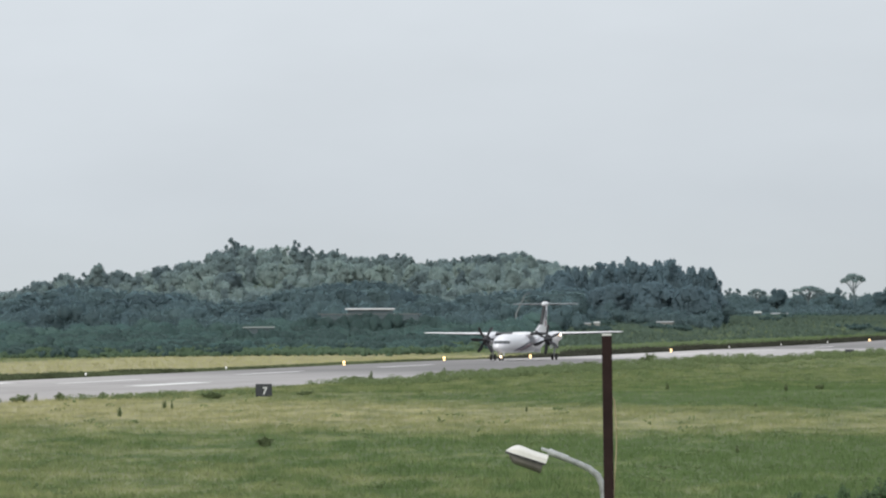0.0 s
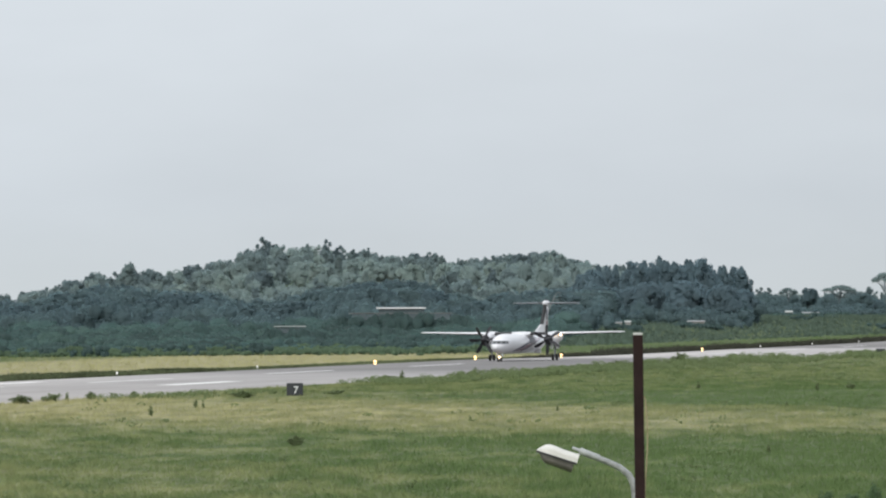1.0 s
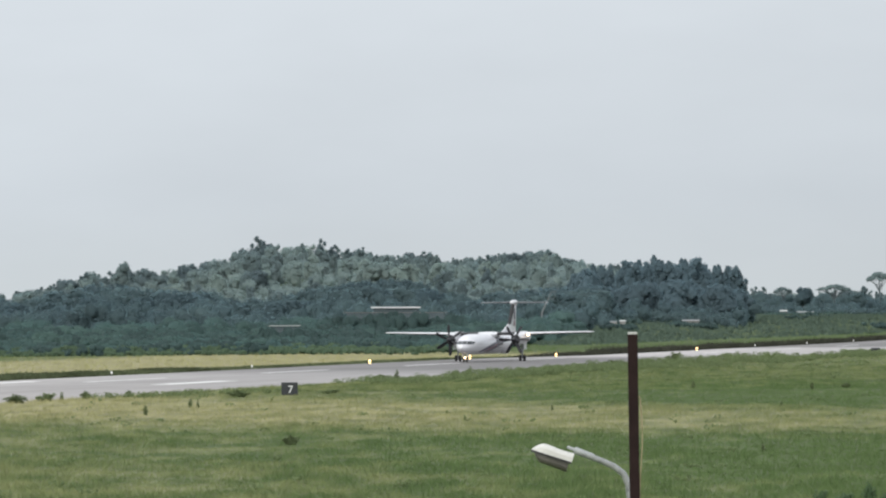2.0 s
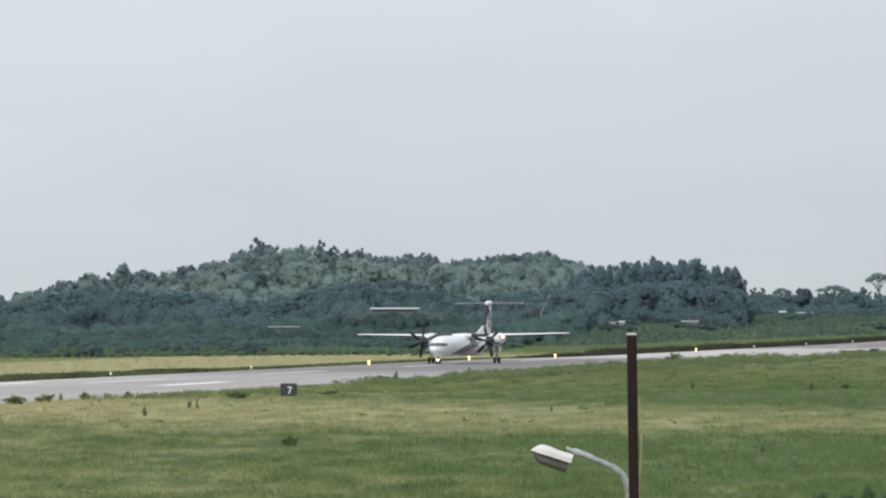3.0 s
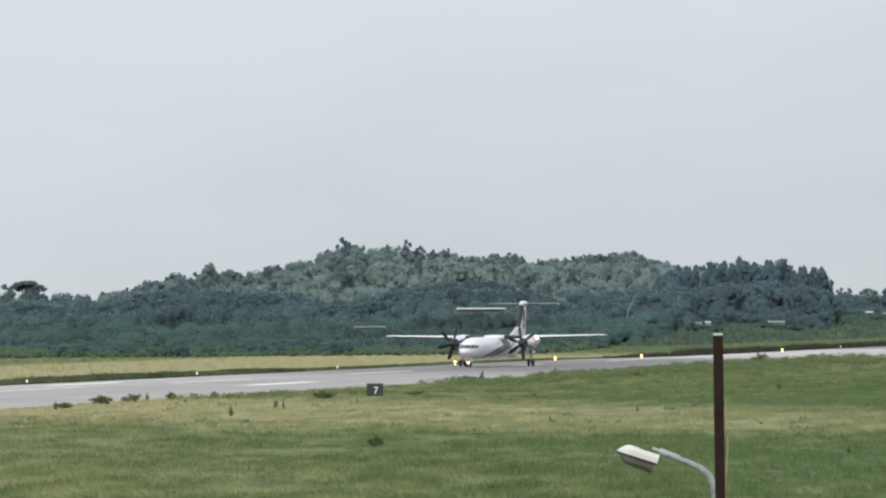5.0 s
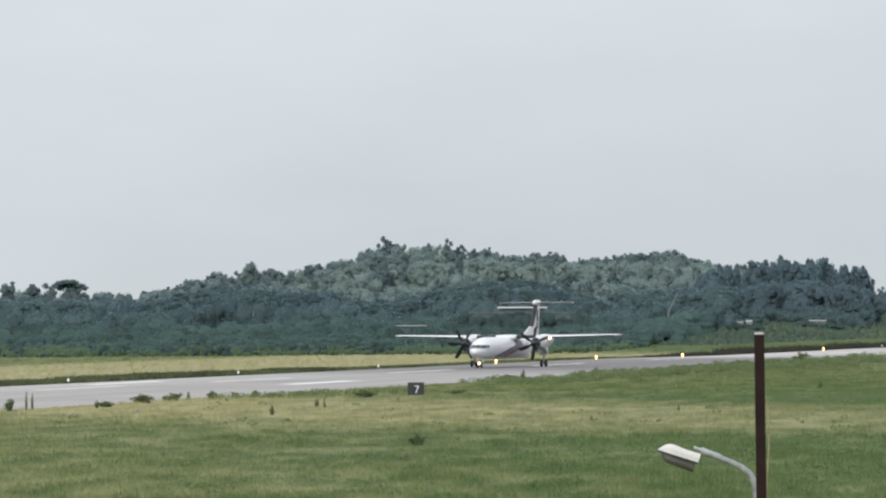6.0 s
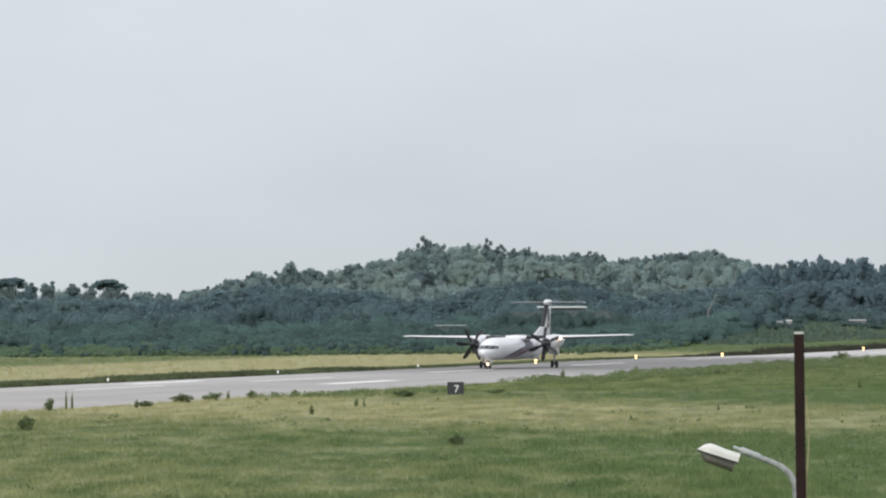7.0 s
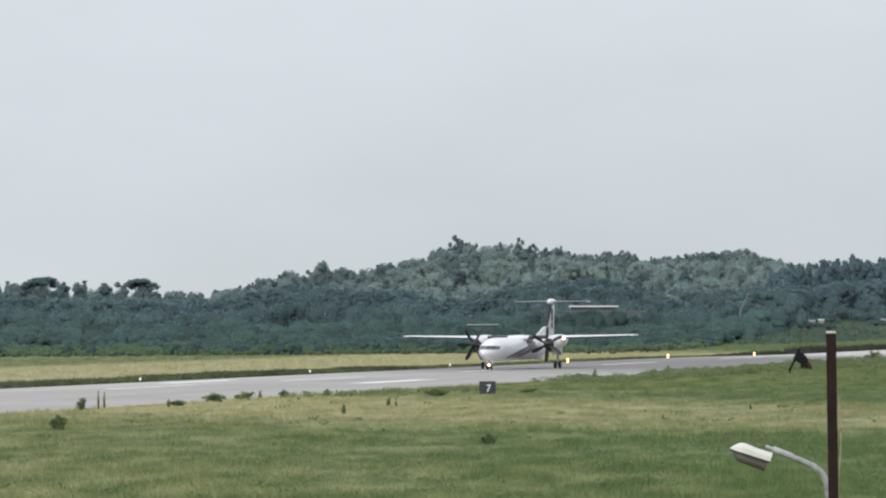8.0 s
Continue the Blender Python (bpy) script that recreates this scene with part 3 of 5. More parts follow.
def plant(proto, x, y, h, rng, group="", label="", wide=1.0):
    """A copy of a tree, made h metres tall, on the land."""
    k = h / proto["tall"]
    m = pose(x, y, float(hill(x, y)), 0, 0, rng.uniform(0, 360)) @ Matrix.Diagonal((k * wide, k * wide, k, 1))
    return tagged(copy_thing(proto, m), label, "", group)


def bush_mass(name, rng, spots, per_m, size, mat, label, category, clear=26, fill=0.95, least=12, lift=0.8, each=2):
    """Uncountable growth as one object: spots of (x, y, height, radius), each a few lumps of leaf sprays."""
    blobs, count = [], 0
    for x, y, h, r in spots:
        if clear and DX * y - DY * x < FAR_EDGE + clear:
            continue
        z = float(hill(x, y))
        for _ in range(max(each, int(h / 2.6))):
            rz = min(h * rng.uniform(0.26, 0.42), rng.uniform(1.4, 2.4))
            rx = min(r * rng.uniform(0.6, 1.0), rz * 1.25 + 0.2)
            blobs.append((x + rng.uniform(-r, r), y + rng.uniform(-r, r), z + (h - rz) * rng.uniform(0.12, 1.0) ** 0.8, rx, rz))
        count += int(least + per_m * h * r)
    ob = new(name, foliage_mesh(name, rng, blobs, count, size, mat, fill, lift))
    return tagged(ob, label, category, kind="stuff")


def past_grass(x, y):
    """Whether a place lies beyond the mown strip that runs along the runway."""
    run, p = DX * x + DY * y, DX * y - DY * x
    return p > 205 + max(0.0, run - 912) * 0.12


def glide(table):
    """A function that glides from value to value of a short table of (bearing, value)."""
    us, vs = zip(*table)
    return lambda u: float(np.interp(u, us, vs))


# how high, seen from the eye, the tops of the woods stand on each bearing (same units as skyline)
RIDGE_TOP = glide(((-20, 520), (40, 510), (90, 488), (150, 480), (250, 481), (300, 470), (345, 458), (385, 440), (415, 430), (450, 433), (480, 438), (520, 430), (560, 436), (600, 446),
                   (640, 456), (700, 450), (740, 460), (800, 453), (860, 450), (920, 445), (960, 456), (1000, 470), (1060, 470)))
DARK_TOP = glide(((-440, 504), (-380, 509), (-330, 522), (-150, 526), (20, 525), (70, 514), (110, 505), (150, 500), (220, 509), (265, 512), (280, 503), (330, 510), (375, 525), (430, 520), (500, 513), (560, 503),
                  (600, 496), (660, 494), (710, 501), (760, 512), (810, 520), (860, 517), (900, 511), (950, 503), (1010, 502)))
STAND_TOP = glide(((930, 500), (975, 484), (1000, 474), (1040, 468), (1080, 464), (1120, 458), (1180, 462), (1210, 472), (1240, 474), (1280, 473)))


def seen_top(table, u, d):
    """World height of a wood's top on the bearing u at depth d."""
    return EYE + (skyline(u) - table(u)) * d / 9800


def build_trees():
    rng = np.random.default_rng(11)
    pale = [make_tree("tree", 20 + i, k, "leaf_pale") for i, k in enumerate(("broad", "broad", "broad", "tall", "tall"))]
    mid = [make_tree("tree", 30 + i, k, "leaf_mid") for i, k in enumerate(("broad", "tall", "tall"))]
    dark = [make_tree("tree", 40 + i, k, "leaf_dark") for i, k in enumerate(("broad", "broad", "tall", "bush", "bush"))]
    stand = [make_tree("tree", 50 + i, k, "leaf_stand") for i, k in enumerate(("broad", "broad", "tall", "bush", "bush"))]
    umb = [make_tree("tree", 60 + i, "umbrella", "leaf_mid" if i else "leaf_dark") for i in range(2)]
    protos = pale + mid + dark + stand + umb

    def put(proto, u, d, h, group, label, wide=1.0):
        plant(proto, bearing(u, d), d, h, rng, group, label, wide=wide)

    # the wooded ridge: the crest carries the skyline, the slope below it steps down
    for d, step, lo, hi in ((1955, 22, 0.95, 1.15), (1915, 24, 0.92, 1.06), (1850, 26, 0.8, 0.97), (1770, 29, 0.66, 0.9), (1690, 38, 0.5, 0.8)):
        u = -10.0 + rng.uniform(0, 30)
        while u < 1050:
            dd = d + rng.uniform(-16, 16)
            ground = float(hill(bearing(u, dd), dd))
            h = (seen_top(RIDGE_TOP, u, 1955) * (0.93 if d < 1900 else 1.0) - ground) * (rng.uniform(lo, hi) + 0.12 * noise.noise((u * 0.05, 3.0, 1.0))) if d > 1800 else rng.uniform(9, 13.5)
            # most crest trees take the leaves coloured as if backlit
            crest = d > 1900 and rng.random() < 0.75 or rng.random() < 0.12
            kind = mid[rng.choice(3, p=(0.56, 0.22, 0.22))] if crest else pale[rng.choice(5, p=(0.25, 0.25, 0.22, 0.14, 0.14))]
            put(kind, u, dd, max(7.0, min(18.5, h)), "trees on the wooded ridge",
                "grey-green tree on the ridge's crest, its backlit tone put into the leaf colour" if crest and d > 1900 else "hazy grey-green broadleaf tree on the wooded ridge", rng.uniform(0.78, 1.15) if d > 1940 else rng.uniform(0.8, 1.15))
            u += step * rng.uniform(0.7, 1.3)
    put(pale[3], 170, 1800, seen_top(lambda u: 457, 170, 1800) - float(hill(bearing(170, 1800), 1800)), "trees on the wooded ridge", "tall thin-crowned tree standing over the ridge woods", 1.0)
    # the dark woods in front of the ridge
    for d, k, step in ((1345, 1.0, 33), (1285, 0.9, 42)):
        u = -440.0
        while u < 1010:
            dd = d + rng.uniform(-12, 12)
            h = seen_top(DARK_TOP, u, dd) * k - float(hill(bearing(u, dd), dd))
            put(dark[rng.choice((0, 1, 3, 4) if h > 9 else (3, 4))], u, dd, max(4.0, h * rng.uniform(0.93, 1.03)), "dark woods behind the scrub", "dark green bushy tree at the wood's edge", rng.uniform(1.0, 1.3))
            u += step * rng.uniform(0.8, 1.2)
    # the taller dark stand
    for d in (1440, 1485, 1530):
        u = 940.0 if d < 1450 else 985.0
        while u < 1268:
            dd = d + rng.uniform(-14, 14)
            put(stand[rng.choice((0, 1, 2), p=(0.22, 0.22, 0.56))], u, dd, (seen_top(STAND_TOP, u, dd) - float(hill(bearing(u, dd), dd))) * (rng.uniform(0.94, 1.1) + 0.12 * noise.noise((u * 0.045, 7.0, 2.0))), "tall dark stand of trees", "tall dark green tree in a dense stand", rng.uniform(0.58, 0.9))
            u += rng.uniform(19, 27)
    u = 985.0
    while u < 1262:                       # lower bushy trees along its foot
        dd = 1408 + rng.uniform(-10, 10)
        put(stand[rng.choice((3, 4))], u, dd, (seen_top(STAND_TOP, u, dd) - float(hill(bearing(u, dd), dd))) * rng.uniform(0.5, 0.68), "tall dark stand of trees", "lower bushy dark tree at the foot of the stand", rng.uniform(0.85, 1.1))
        u += rng.uniform(24, 36)
    put(stand[2], 1264, 1440, seen_top(lambda u: 474, 1264, 1440) - 3.0, "tall dark stand of trees", "tall narrow dark tree at the end of the stand", 0.85)
    # the far line of trees at both ends
    for lo, hi, a, c, rows in ((1285, 1600, 9.0, 13.0, (2450, 2600)), (-440, -165, 19.5, 24.5, (2450, 2520)), (-165, 60, 15, 19.5, (2450, 2500))):
        for d in rows:
            u = lo + rng.uniform(0, 20)
            while u < hi:
                put((pale[rng.choice(5)] if rng.random() < 0.3 else mid[rng.choice(3)]), u, d + rng.uniform(-30, 30), rng.uniform(a, c), "far trees on the horizon", "hazy far tree on the horizon", rng.uniform(0.9, 1.3))
                u += rng.uniform(20, 32) if lo > 0 else rng.uniform(26, 54)
    for u, h in ((1375, 12.5), (1560, 11.0), (1478, 10.0)):
        put(dark[1], u, 2250, h, "far trees on the horizon", "dark far tree standing before the horizon trees", 1.25)
    put(dark[0], -290, 1750, 16.5, "far trees on the horizon", "dark far tree standing before the horizon trees", 1.0)
    put(dark[0], -88, 1750, 14.0, "far trees on the horizon", "dark far tree standing before the horizon trees", 1.1)
    for i, u, d, h, w in ((1, 1430, 2300, 12.6, 1.15), (1, 1512, 2300, 17.8, 0.6), (1, 1340, 2350, 11.8, 0.7), (0, -150, 1900, 18.6, 0.78), (0, -322, 1900, 19.6, 0.85)):
        put(umb[i], u, d, h, "flat-topped trees", "flat-topped spreading tree above the skyline", w)
    for p in protos:
        for o in (*p.children_recursive, p):
            bpy.data.objects.remove(o)
    # undergrowth that fills the woods
    spots = []
    for d in np.arange(1560, 1960, 36):
        for u in np.arange(-10, 1060, 17):
            uu, dd = u + rng.uniform(-9, 9), d + rng.uniform(-14, 14)
            x = bearing(uu, dd)
            spots.append((x, dd, rng.uniform(5.0, 9.0), rng.uniform(2.4, 3.8)))
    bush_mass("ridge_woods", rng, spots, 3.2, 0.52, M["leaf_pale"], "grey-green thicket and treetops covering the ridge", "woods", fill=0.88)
    spots = []
    for d in np.arange(1212, 1352, 20):
        k = 0.66 + 0.3 * (d - 1205) / 145
        for u in np.arange(-440, 1010, 17):
            uu, dd = u + rng.uniform(-9, 9), d + rng.uniform(-9, 9)
            x = bearing(uu, dd)
            z = float(hill(x, dd))
            spots.append((x, dd, max(3.0, (seen_top(DARK_TOP, uu, 1345) * k - z) * rng.uniform(0.8, 1.0)), rng.uniform(1.8, 3.0)))
    for d in np.arange(1350, 1520, 28):
        for u in np.arange(930, 1280, 14):
            uu, dd = u + rng.uniform(-9, 9), d + rng.uniform(-8, 8)
            spots.append((bearing(uu, dd), dd, rng.uniform(6, 11) * (0.4 + 0.7 * (d - 1350) / 170), rng.uniform(1.6, 2.8)))
    for d in np.arange(2100, 2500, 50):
        for u in (*np.arange(1270, 1610, 13), *np.arange(-440, 60, 15)):
            uu, dd = u + rng.uniform(-9, 9), d + rng.uniform(-14, 14)
            spots.append((bearing(uu, dd), dd, rng.uniform(2.4, 4.2) + (6.5 if u > 1000 else 10.5) * min(1, max(0, (dd - 2180) / 180)) * (0.6 + 0.4 * rng.random()), rng.uniform(2.4, 4.0)))
    bush_mass("dark_woods", rng, spots, 7.0, 0.36, M["leaf_under"], "undergrowth filling the woods, darkened in colour for its shade", "woods", fill=0.88, lift=0.8)
    # scrub between the runway's verge and the woods
    spots = []
    for d in np.arange(930, 1215, 15):
        k = (d - 905) / 300
        for u in np.arange(-440, 1640, 17 if d < 1010 else 21):
            if rng.random() < 0.15:
                continue
            uu, dd = u + rng.uniform(-10, 10), d + rng.uniform(-8, 8)
            swell = 0.85 + 0.6 * noise.noise((uu * 0.013, dd * 0.02, 1.5)) + 0.3 * noise.noise((uu * 0.05, dd * 0.05, 4.5))
            h = (0.7 + 5.2 * k ** 1.2) * rng.uniform(0.75, 1.05) * min(1.1, max(0.4, swell * 1.15 - 0.1))
            if uu > 950:
                h *= max(0.16, 1 - (uu - 950) / 330)
            if past_grass(bearing(uu, dd), dd) and dd > 905 + 110 * float(smooth(-uu, -60, 220)):
                spots.append((bearing(uu, dd), dd, h, h * rng.uniform(0.4, 0.7) + 0.8))
    for d in np.arange(1205, 2100, 40):
        for u in np.arange(940, 1640, 14):
            uu, dd = u + rng.uniform(-9, 9), d + rng.uniform(-18, 18)
            if uu < 1290 and dd > 1420:
                continue
            h = (0.6 + 3.4 * min(1, (dd - 1205) / 400)) * rng.uniform(0.5, 1.15)
            if past_grass(bearing(uu, dd), dd) and noise.noise((uu * 0.02, dd * 0.008, 6.0)) > 0.3:
                spots.append((bearing(uu, dd), dd, h, h * rng.uniform(0.5, 0.9) + 0.8))
    for d in (2056, 2064):                # in front of the far houses
        for u in np.arange(1318, 1450, 5):
            spots.append((bearing(u, d), d + rng.uniform(-3, 3), rng.uniform(0.8, 1.5), rng.uniform(1.2, 1.7)))
    bush_mass("scrub", rng, spots, 7.0, 0.24, M["leaf_scrub"], "dense dark green scrub of bushes and saplings beyond the runway", "scrub", least=26, each=4)
    # darker thickets in rows through the scrub
    spots = []
    for d in (1302, 1308, 1314):          # in front of the nearer houses
        for u in (*np.arange(1025, 1080, 4), *np.arange(1145, 1215, 4)):
            spots.append((bearing(u, d), d + rng.uniform(-2, 2), rng.uniform(1.0, 1.5), rng.uniform(1.0, 1.6)))
    for u in np.arange(1028, 1074, 4):
        spots.append((bearing(u, 1216), 1216 + rng.uniform(-2, 2), rng.uniform(1.3, 1.8), rng.uniform(0.8, 1.3)))
    for u in np.arange(535, 780, 5):      # in front of the long shed
        spots.append((bearing(u + rng.uniform(-3, 3), 1184), 1184 + rng.uniform(-3, 3), rng.uniform(6.9, 7.25) if abs(u - 655) < 44 else rng.uniform(6.1, 6.5), rng.uniform(1.5, 2.1)))
    for u in np.arange(415, 505, 6):      # in front of the small shed
        spots.append((bearing(u + rng.uniform(-3, 3), 1050), 1050 + rng.uniform(-2, 2), rng.uniform(4.0, 4.4), rng.uniform(1.0, 1.5)))
    for _ in range(90):
        d0, u0 = 925 + 270 * rng.random() ** 1.2, rng.uniform(-440, 1180)
        k = (d0 - 905) / 300
        for u in np.arange(u0, u0 + rng.uniform(20, 110), 9):
            h = (1.3 + 4.4 * k ** 1.1) * rng.uniform(0.7, 1.0)
            if u > 950:
                h *= max(0.3, 1 - (u - 950) / 330)
            x, d = bearing(u, d0), d0 + rng.uniform(-3, 3)
            if past_grass(x, d - 14) and d > 915 + 110 * float(smooth(-u, -60, 220)):
                spots.append((x, d, h, h * 0.3 + 0.5))
    for _ in range(20):                   # lone bushes in the field on the right
        d, u = rng.uniform(1450, 2040), rng.uniform(1285, 1640)
        h = rng.uniform(0.9, 2.0)
        for q in range(rng.integers(1, 5)):
            spots.append((bearing(u + 9 * q, d), d + rng.uniform(-4, 4), h * rng.uniform(0.7, 1), h * 0.5 + 0.6))
    bush_mass("thickets", rng, spots, 7.0, 0.22, M["leaf_bush"], "dark green bushes in rows through the scrub", "bushes", each=4)
    # low growth between the mown strip and the woods
    spots = []
    for d in np.arange(884, 1040, 13):
        for u in np.arange(-440, 1000, 13):
            x, dd = bearing(u + rng.uniform(-7, 7), d), d + rng.uniform(-6, 6)
            if past_grass(x, dd + 22):
                spots.append((x, dd, rng.uniform(0.4, 0.9) + 1.1 * max(0.0, noise.noise((u * 0.02, d * 0.03, 3.0))), rng.uniform(1.0, 1.8)))
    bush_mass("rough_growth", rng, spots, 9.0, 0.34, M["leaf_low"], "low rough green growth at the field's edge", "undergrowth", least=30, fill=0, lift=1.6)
    # single small bushes along the edge of the rough growth
    spots = []
    for _ in range(46):
        u = rng.uniform(-440, 420)
        h = rng.uniform(1.0, 2.3)
        spots.append((bearing(u, 884), 884 + rng.uniform(-4, 26), h, h * rng.uniform(0.28, 0.5)))
    bush_mass("edge_bushes", rng, spots, 30.0, 0.18, M["leaf_bush"], "small dark bushes along the edge of the rough growth", "bushes", each=4)


def build_grass():
    """Blades of the rough field, thickest where the camera passes nearest."""
    rng = np.random.default_rng(5)

    def blades(x, y, h, w, per):
        n = len(x)
        x, y, h, w = (np.repeat(q, per) for q in (x, y, h, w))
        n = len(x)
        x = x + rng.normal(size=n) * 0.14
        y = y + rng.normal(size=n) * 0.14
        a = rng.uniform(-pi / 2, pi / 2, n)
        lx, ly = rng.normal(size=n) * 0.32 * h, rng.normal(size=n) * 0.32 * h
        hh = h * rng.uniform(0.55, 1.15, n)
        c, s = np.cos(a) * w, np.sin(a) * w
        z = hill(x, y)
        v = np.stack([np.stack([x - c, y - s, z], 1), np.stack([x + c, y + s, z], 1), np.stack([x + lx, y + ly, z + hh], 1)], 1)
        return v.reshape(-1, 3)

    def turf(name, v, mat, label, category):
        """Blades as one object, lit like the turf that they make up."""
        me = array_mesh(name, v, np.arange(len(v)).reshape(-1, 3), M[mat])
        up = np.array([0, 0, 1.0]) + rng.normal(size=v.shape) * 0.22
        me.normals_split_custom_set_from_vertices(up / np.linalg.norm(up, axis=1)[:, None])
        return tagged(new(name, me), label, category, kind="stuff")

    sets = []
    n = 94000
    d = 190 + 470 * rng.random(n) ** 1.3
    u = rng.uniform(-440, 1610, n)
    x = d * (u - 784) / 9800
    p = -DY * x + DX * d
    keep = p < NEAR_EDGE - 0.5
    rough = np.array([noise.noise((a * 0.12, c * 0.035, 3.0)) for a, c in zip(x, d)])
    tall = (0.13 + 0.1 * rng.random(n)) * (1 + 0.9 * np.clip(rough, -0.6, 1)) + 0.14 * np.clip((p - NEAR_EDGE + 16) / 16, 0, 1) * rng.random(n)
    sets.append(blades(x[keep], d[keep], tall[keep], np.full(keep.sum(), 0.025), 4))
    # along the right, where the field goes on beside the runway
    n = 34000
    s = 470 + 900 * rng.random(n) ** 1.5
    p = NEAR_EDGE - 0.6 - 62 * rng.random(n)
    x, d = DX * s - DY * p, DY * s + DX * p
    rough = np.array([noise.noise((a * 0.1, c * 0.1, 8.0)) for a, c in zip(x, d)])
    sets.append(blades(x, d, (0.12 + 0.14 * rng.random(n)) * (1 + 0.8 * np.clip(rough, -0.6, 1)), np.full(n, 0.045), 3))
    n = 30000
    s = rng.uniform(430, 1500, n)
    p = FAR_EDGE + 3 + 104 * rng.random(n)
    x, d = DX * s - DY * p, DY * s + DX * p
    keep = hill(x, d) < 0.3
    sets.append(blades(x[keep], d[keep], 0.2 + 0.2 * rng.random(keep.sum()), np.full(keep.sum(), 0.05), 3))
    v = np.concatenate(sets)
    turf("grass", v, "grass", "rough green and straw-coloured grass on the airfield", "grass")
    # the meadow on the rise beyond the runway
    n = 44000
    d = 960 + 1300 * rng.random(n) ** 1.4
    x = d * (rng.uniform(860, 1640, n) - 784) / 9800
    keep = hill(x, d) > 0.12
    x, d = x[keep], d[keep]
    n = len(x)
    rough = np.array([noise.noise((a * 0.05, c * 0.01, 9.0)) for a, c in zip(x, d)])
    v = blades(x, d, (0.5 + 0.3 * rng.random(n)) * (1 + 0.8 * np.clip(rough, -0.6, 1)), np.full(n, 0.4), 1)
    turf("meadow", v, "meadow", "olive green meadow rising gently beyond the runway", "meadow")
    # the verge past the runway: mottled, then tall and dark where it is left to grow
    for a, c, n, deep, name, mat, label in ((430, 800, 26000, 7.0, "verge_grass", "verge", "tall dull brownish grass along the runway's far verge"),
                                            (740, 2200, 22000, 6.0, "verge_scrub", "verge_dark", "dark brownish scrub growing along the runway's far verge")):
        s = rng.uniform(a, c, n)
        p = FAR_EDGE + 0.3 + deep * rng.random(n) ** 1.2
        x, d = DX * s - DY * p, DY * s + DX * p
        rough = np.array([noise.noise((q * 0.05, 2.0, 5.0)) + 0.6 * noise.noise((q * 0.2, 4.0, 5.0)) for q in s])
        tall = (0.28 + 0.3 * rng.random(n)) * (1 + 0.8 * np.clip(rough, -0.8, 1)) * (1 + 0.9 * smooth(s, 780, 880)) * (smooth(s, 770, 900) if a > 700 else 1 - 0.65 * smooth(s, 600, 680))
        v = blades(x, d, tall, np.full(n, 0.08), 4)
        turf(name, v, mat, label, "grass")


def make_weed(seed, kind):
    """A weed one metre tall."""
    rng = np.random.default_rng(seed)
    root = new("weed")
    bm, blobs = bmesh.new(), []
    for i in range(9 if kind == "bush" else 6):
        a, r = rng.uniform(0, 2 * pi), rng.uniform(0.05, 0.42 if kind == "bush" else 0.24)
        h = rng.uniform(0.5, 0.95)
        tip = (r * cos(a), r * sin(a), h)
        tube([(0, 0, -0.05), (tip[0] * 0.6, tip[1] * 0.6, h * 0.5), tip], [0.02, 0.014, 0.006], 5, bm)
        for q in (0.12, 0.3, 0.5, 0.7, 0.88):
            w = (0.22 - 0.1 * q) * rng.uniform(0.7, 1.2) if kind == "bush" else (0.17 - 0.12 * q) * rng.uniform(0.7, 1.1)
            blobs.append((tip[0] * min(1, q * 1.5), tip[1] * min(1, q * 1.5), h * q, w, w * 0.9))
    part("stems", bm, M["bark"], root)
    lv = new("leaves", foliage_mesh("leaves", rng, blobs, 900 if kind == "bush" else 420, 0.06 if kind == "bush" else 0.045, M["leaf_weed"], 0, lift=1.6))
    lv.parent = root
    return tagged(root, "", "weed")


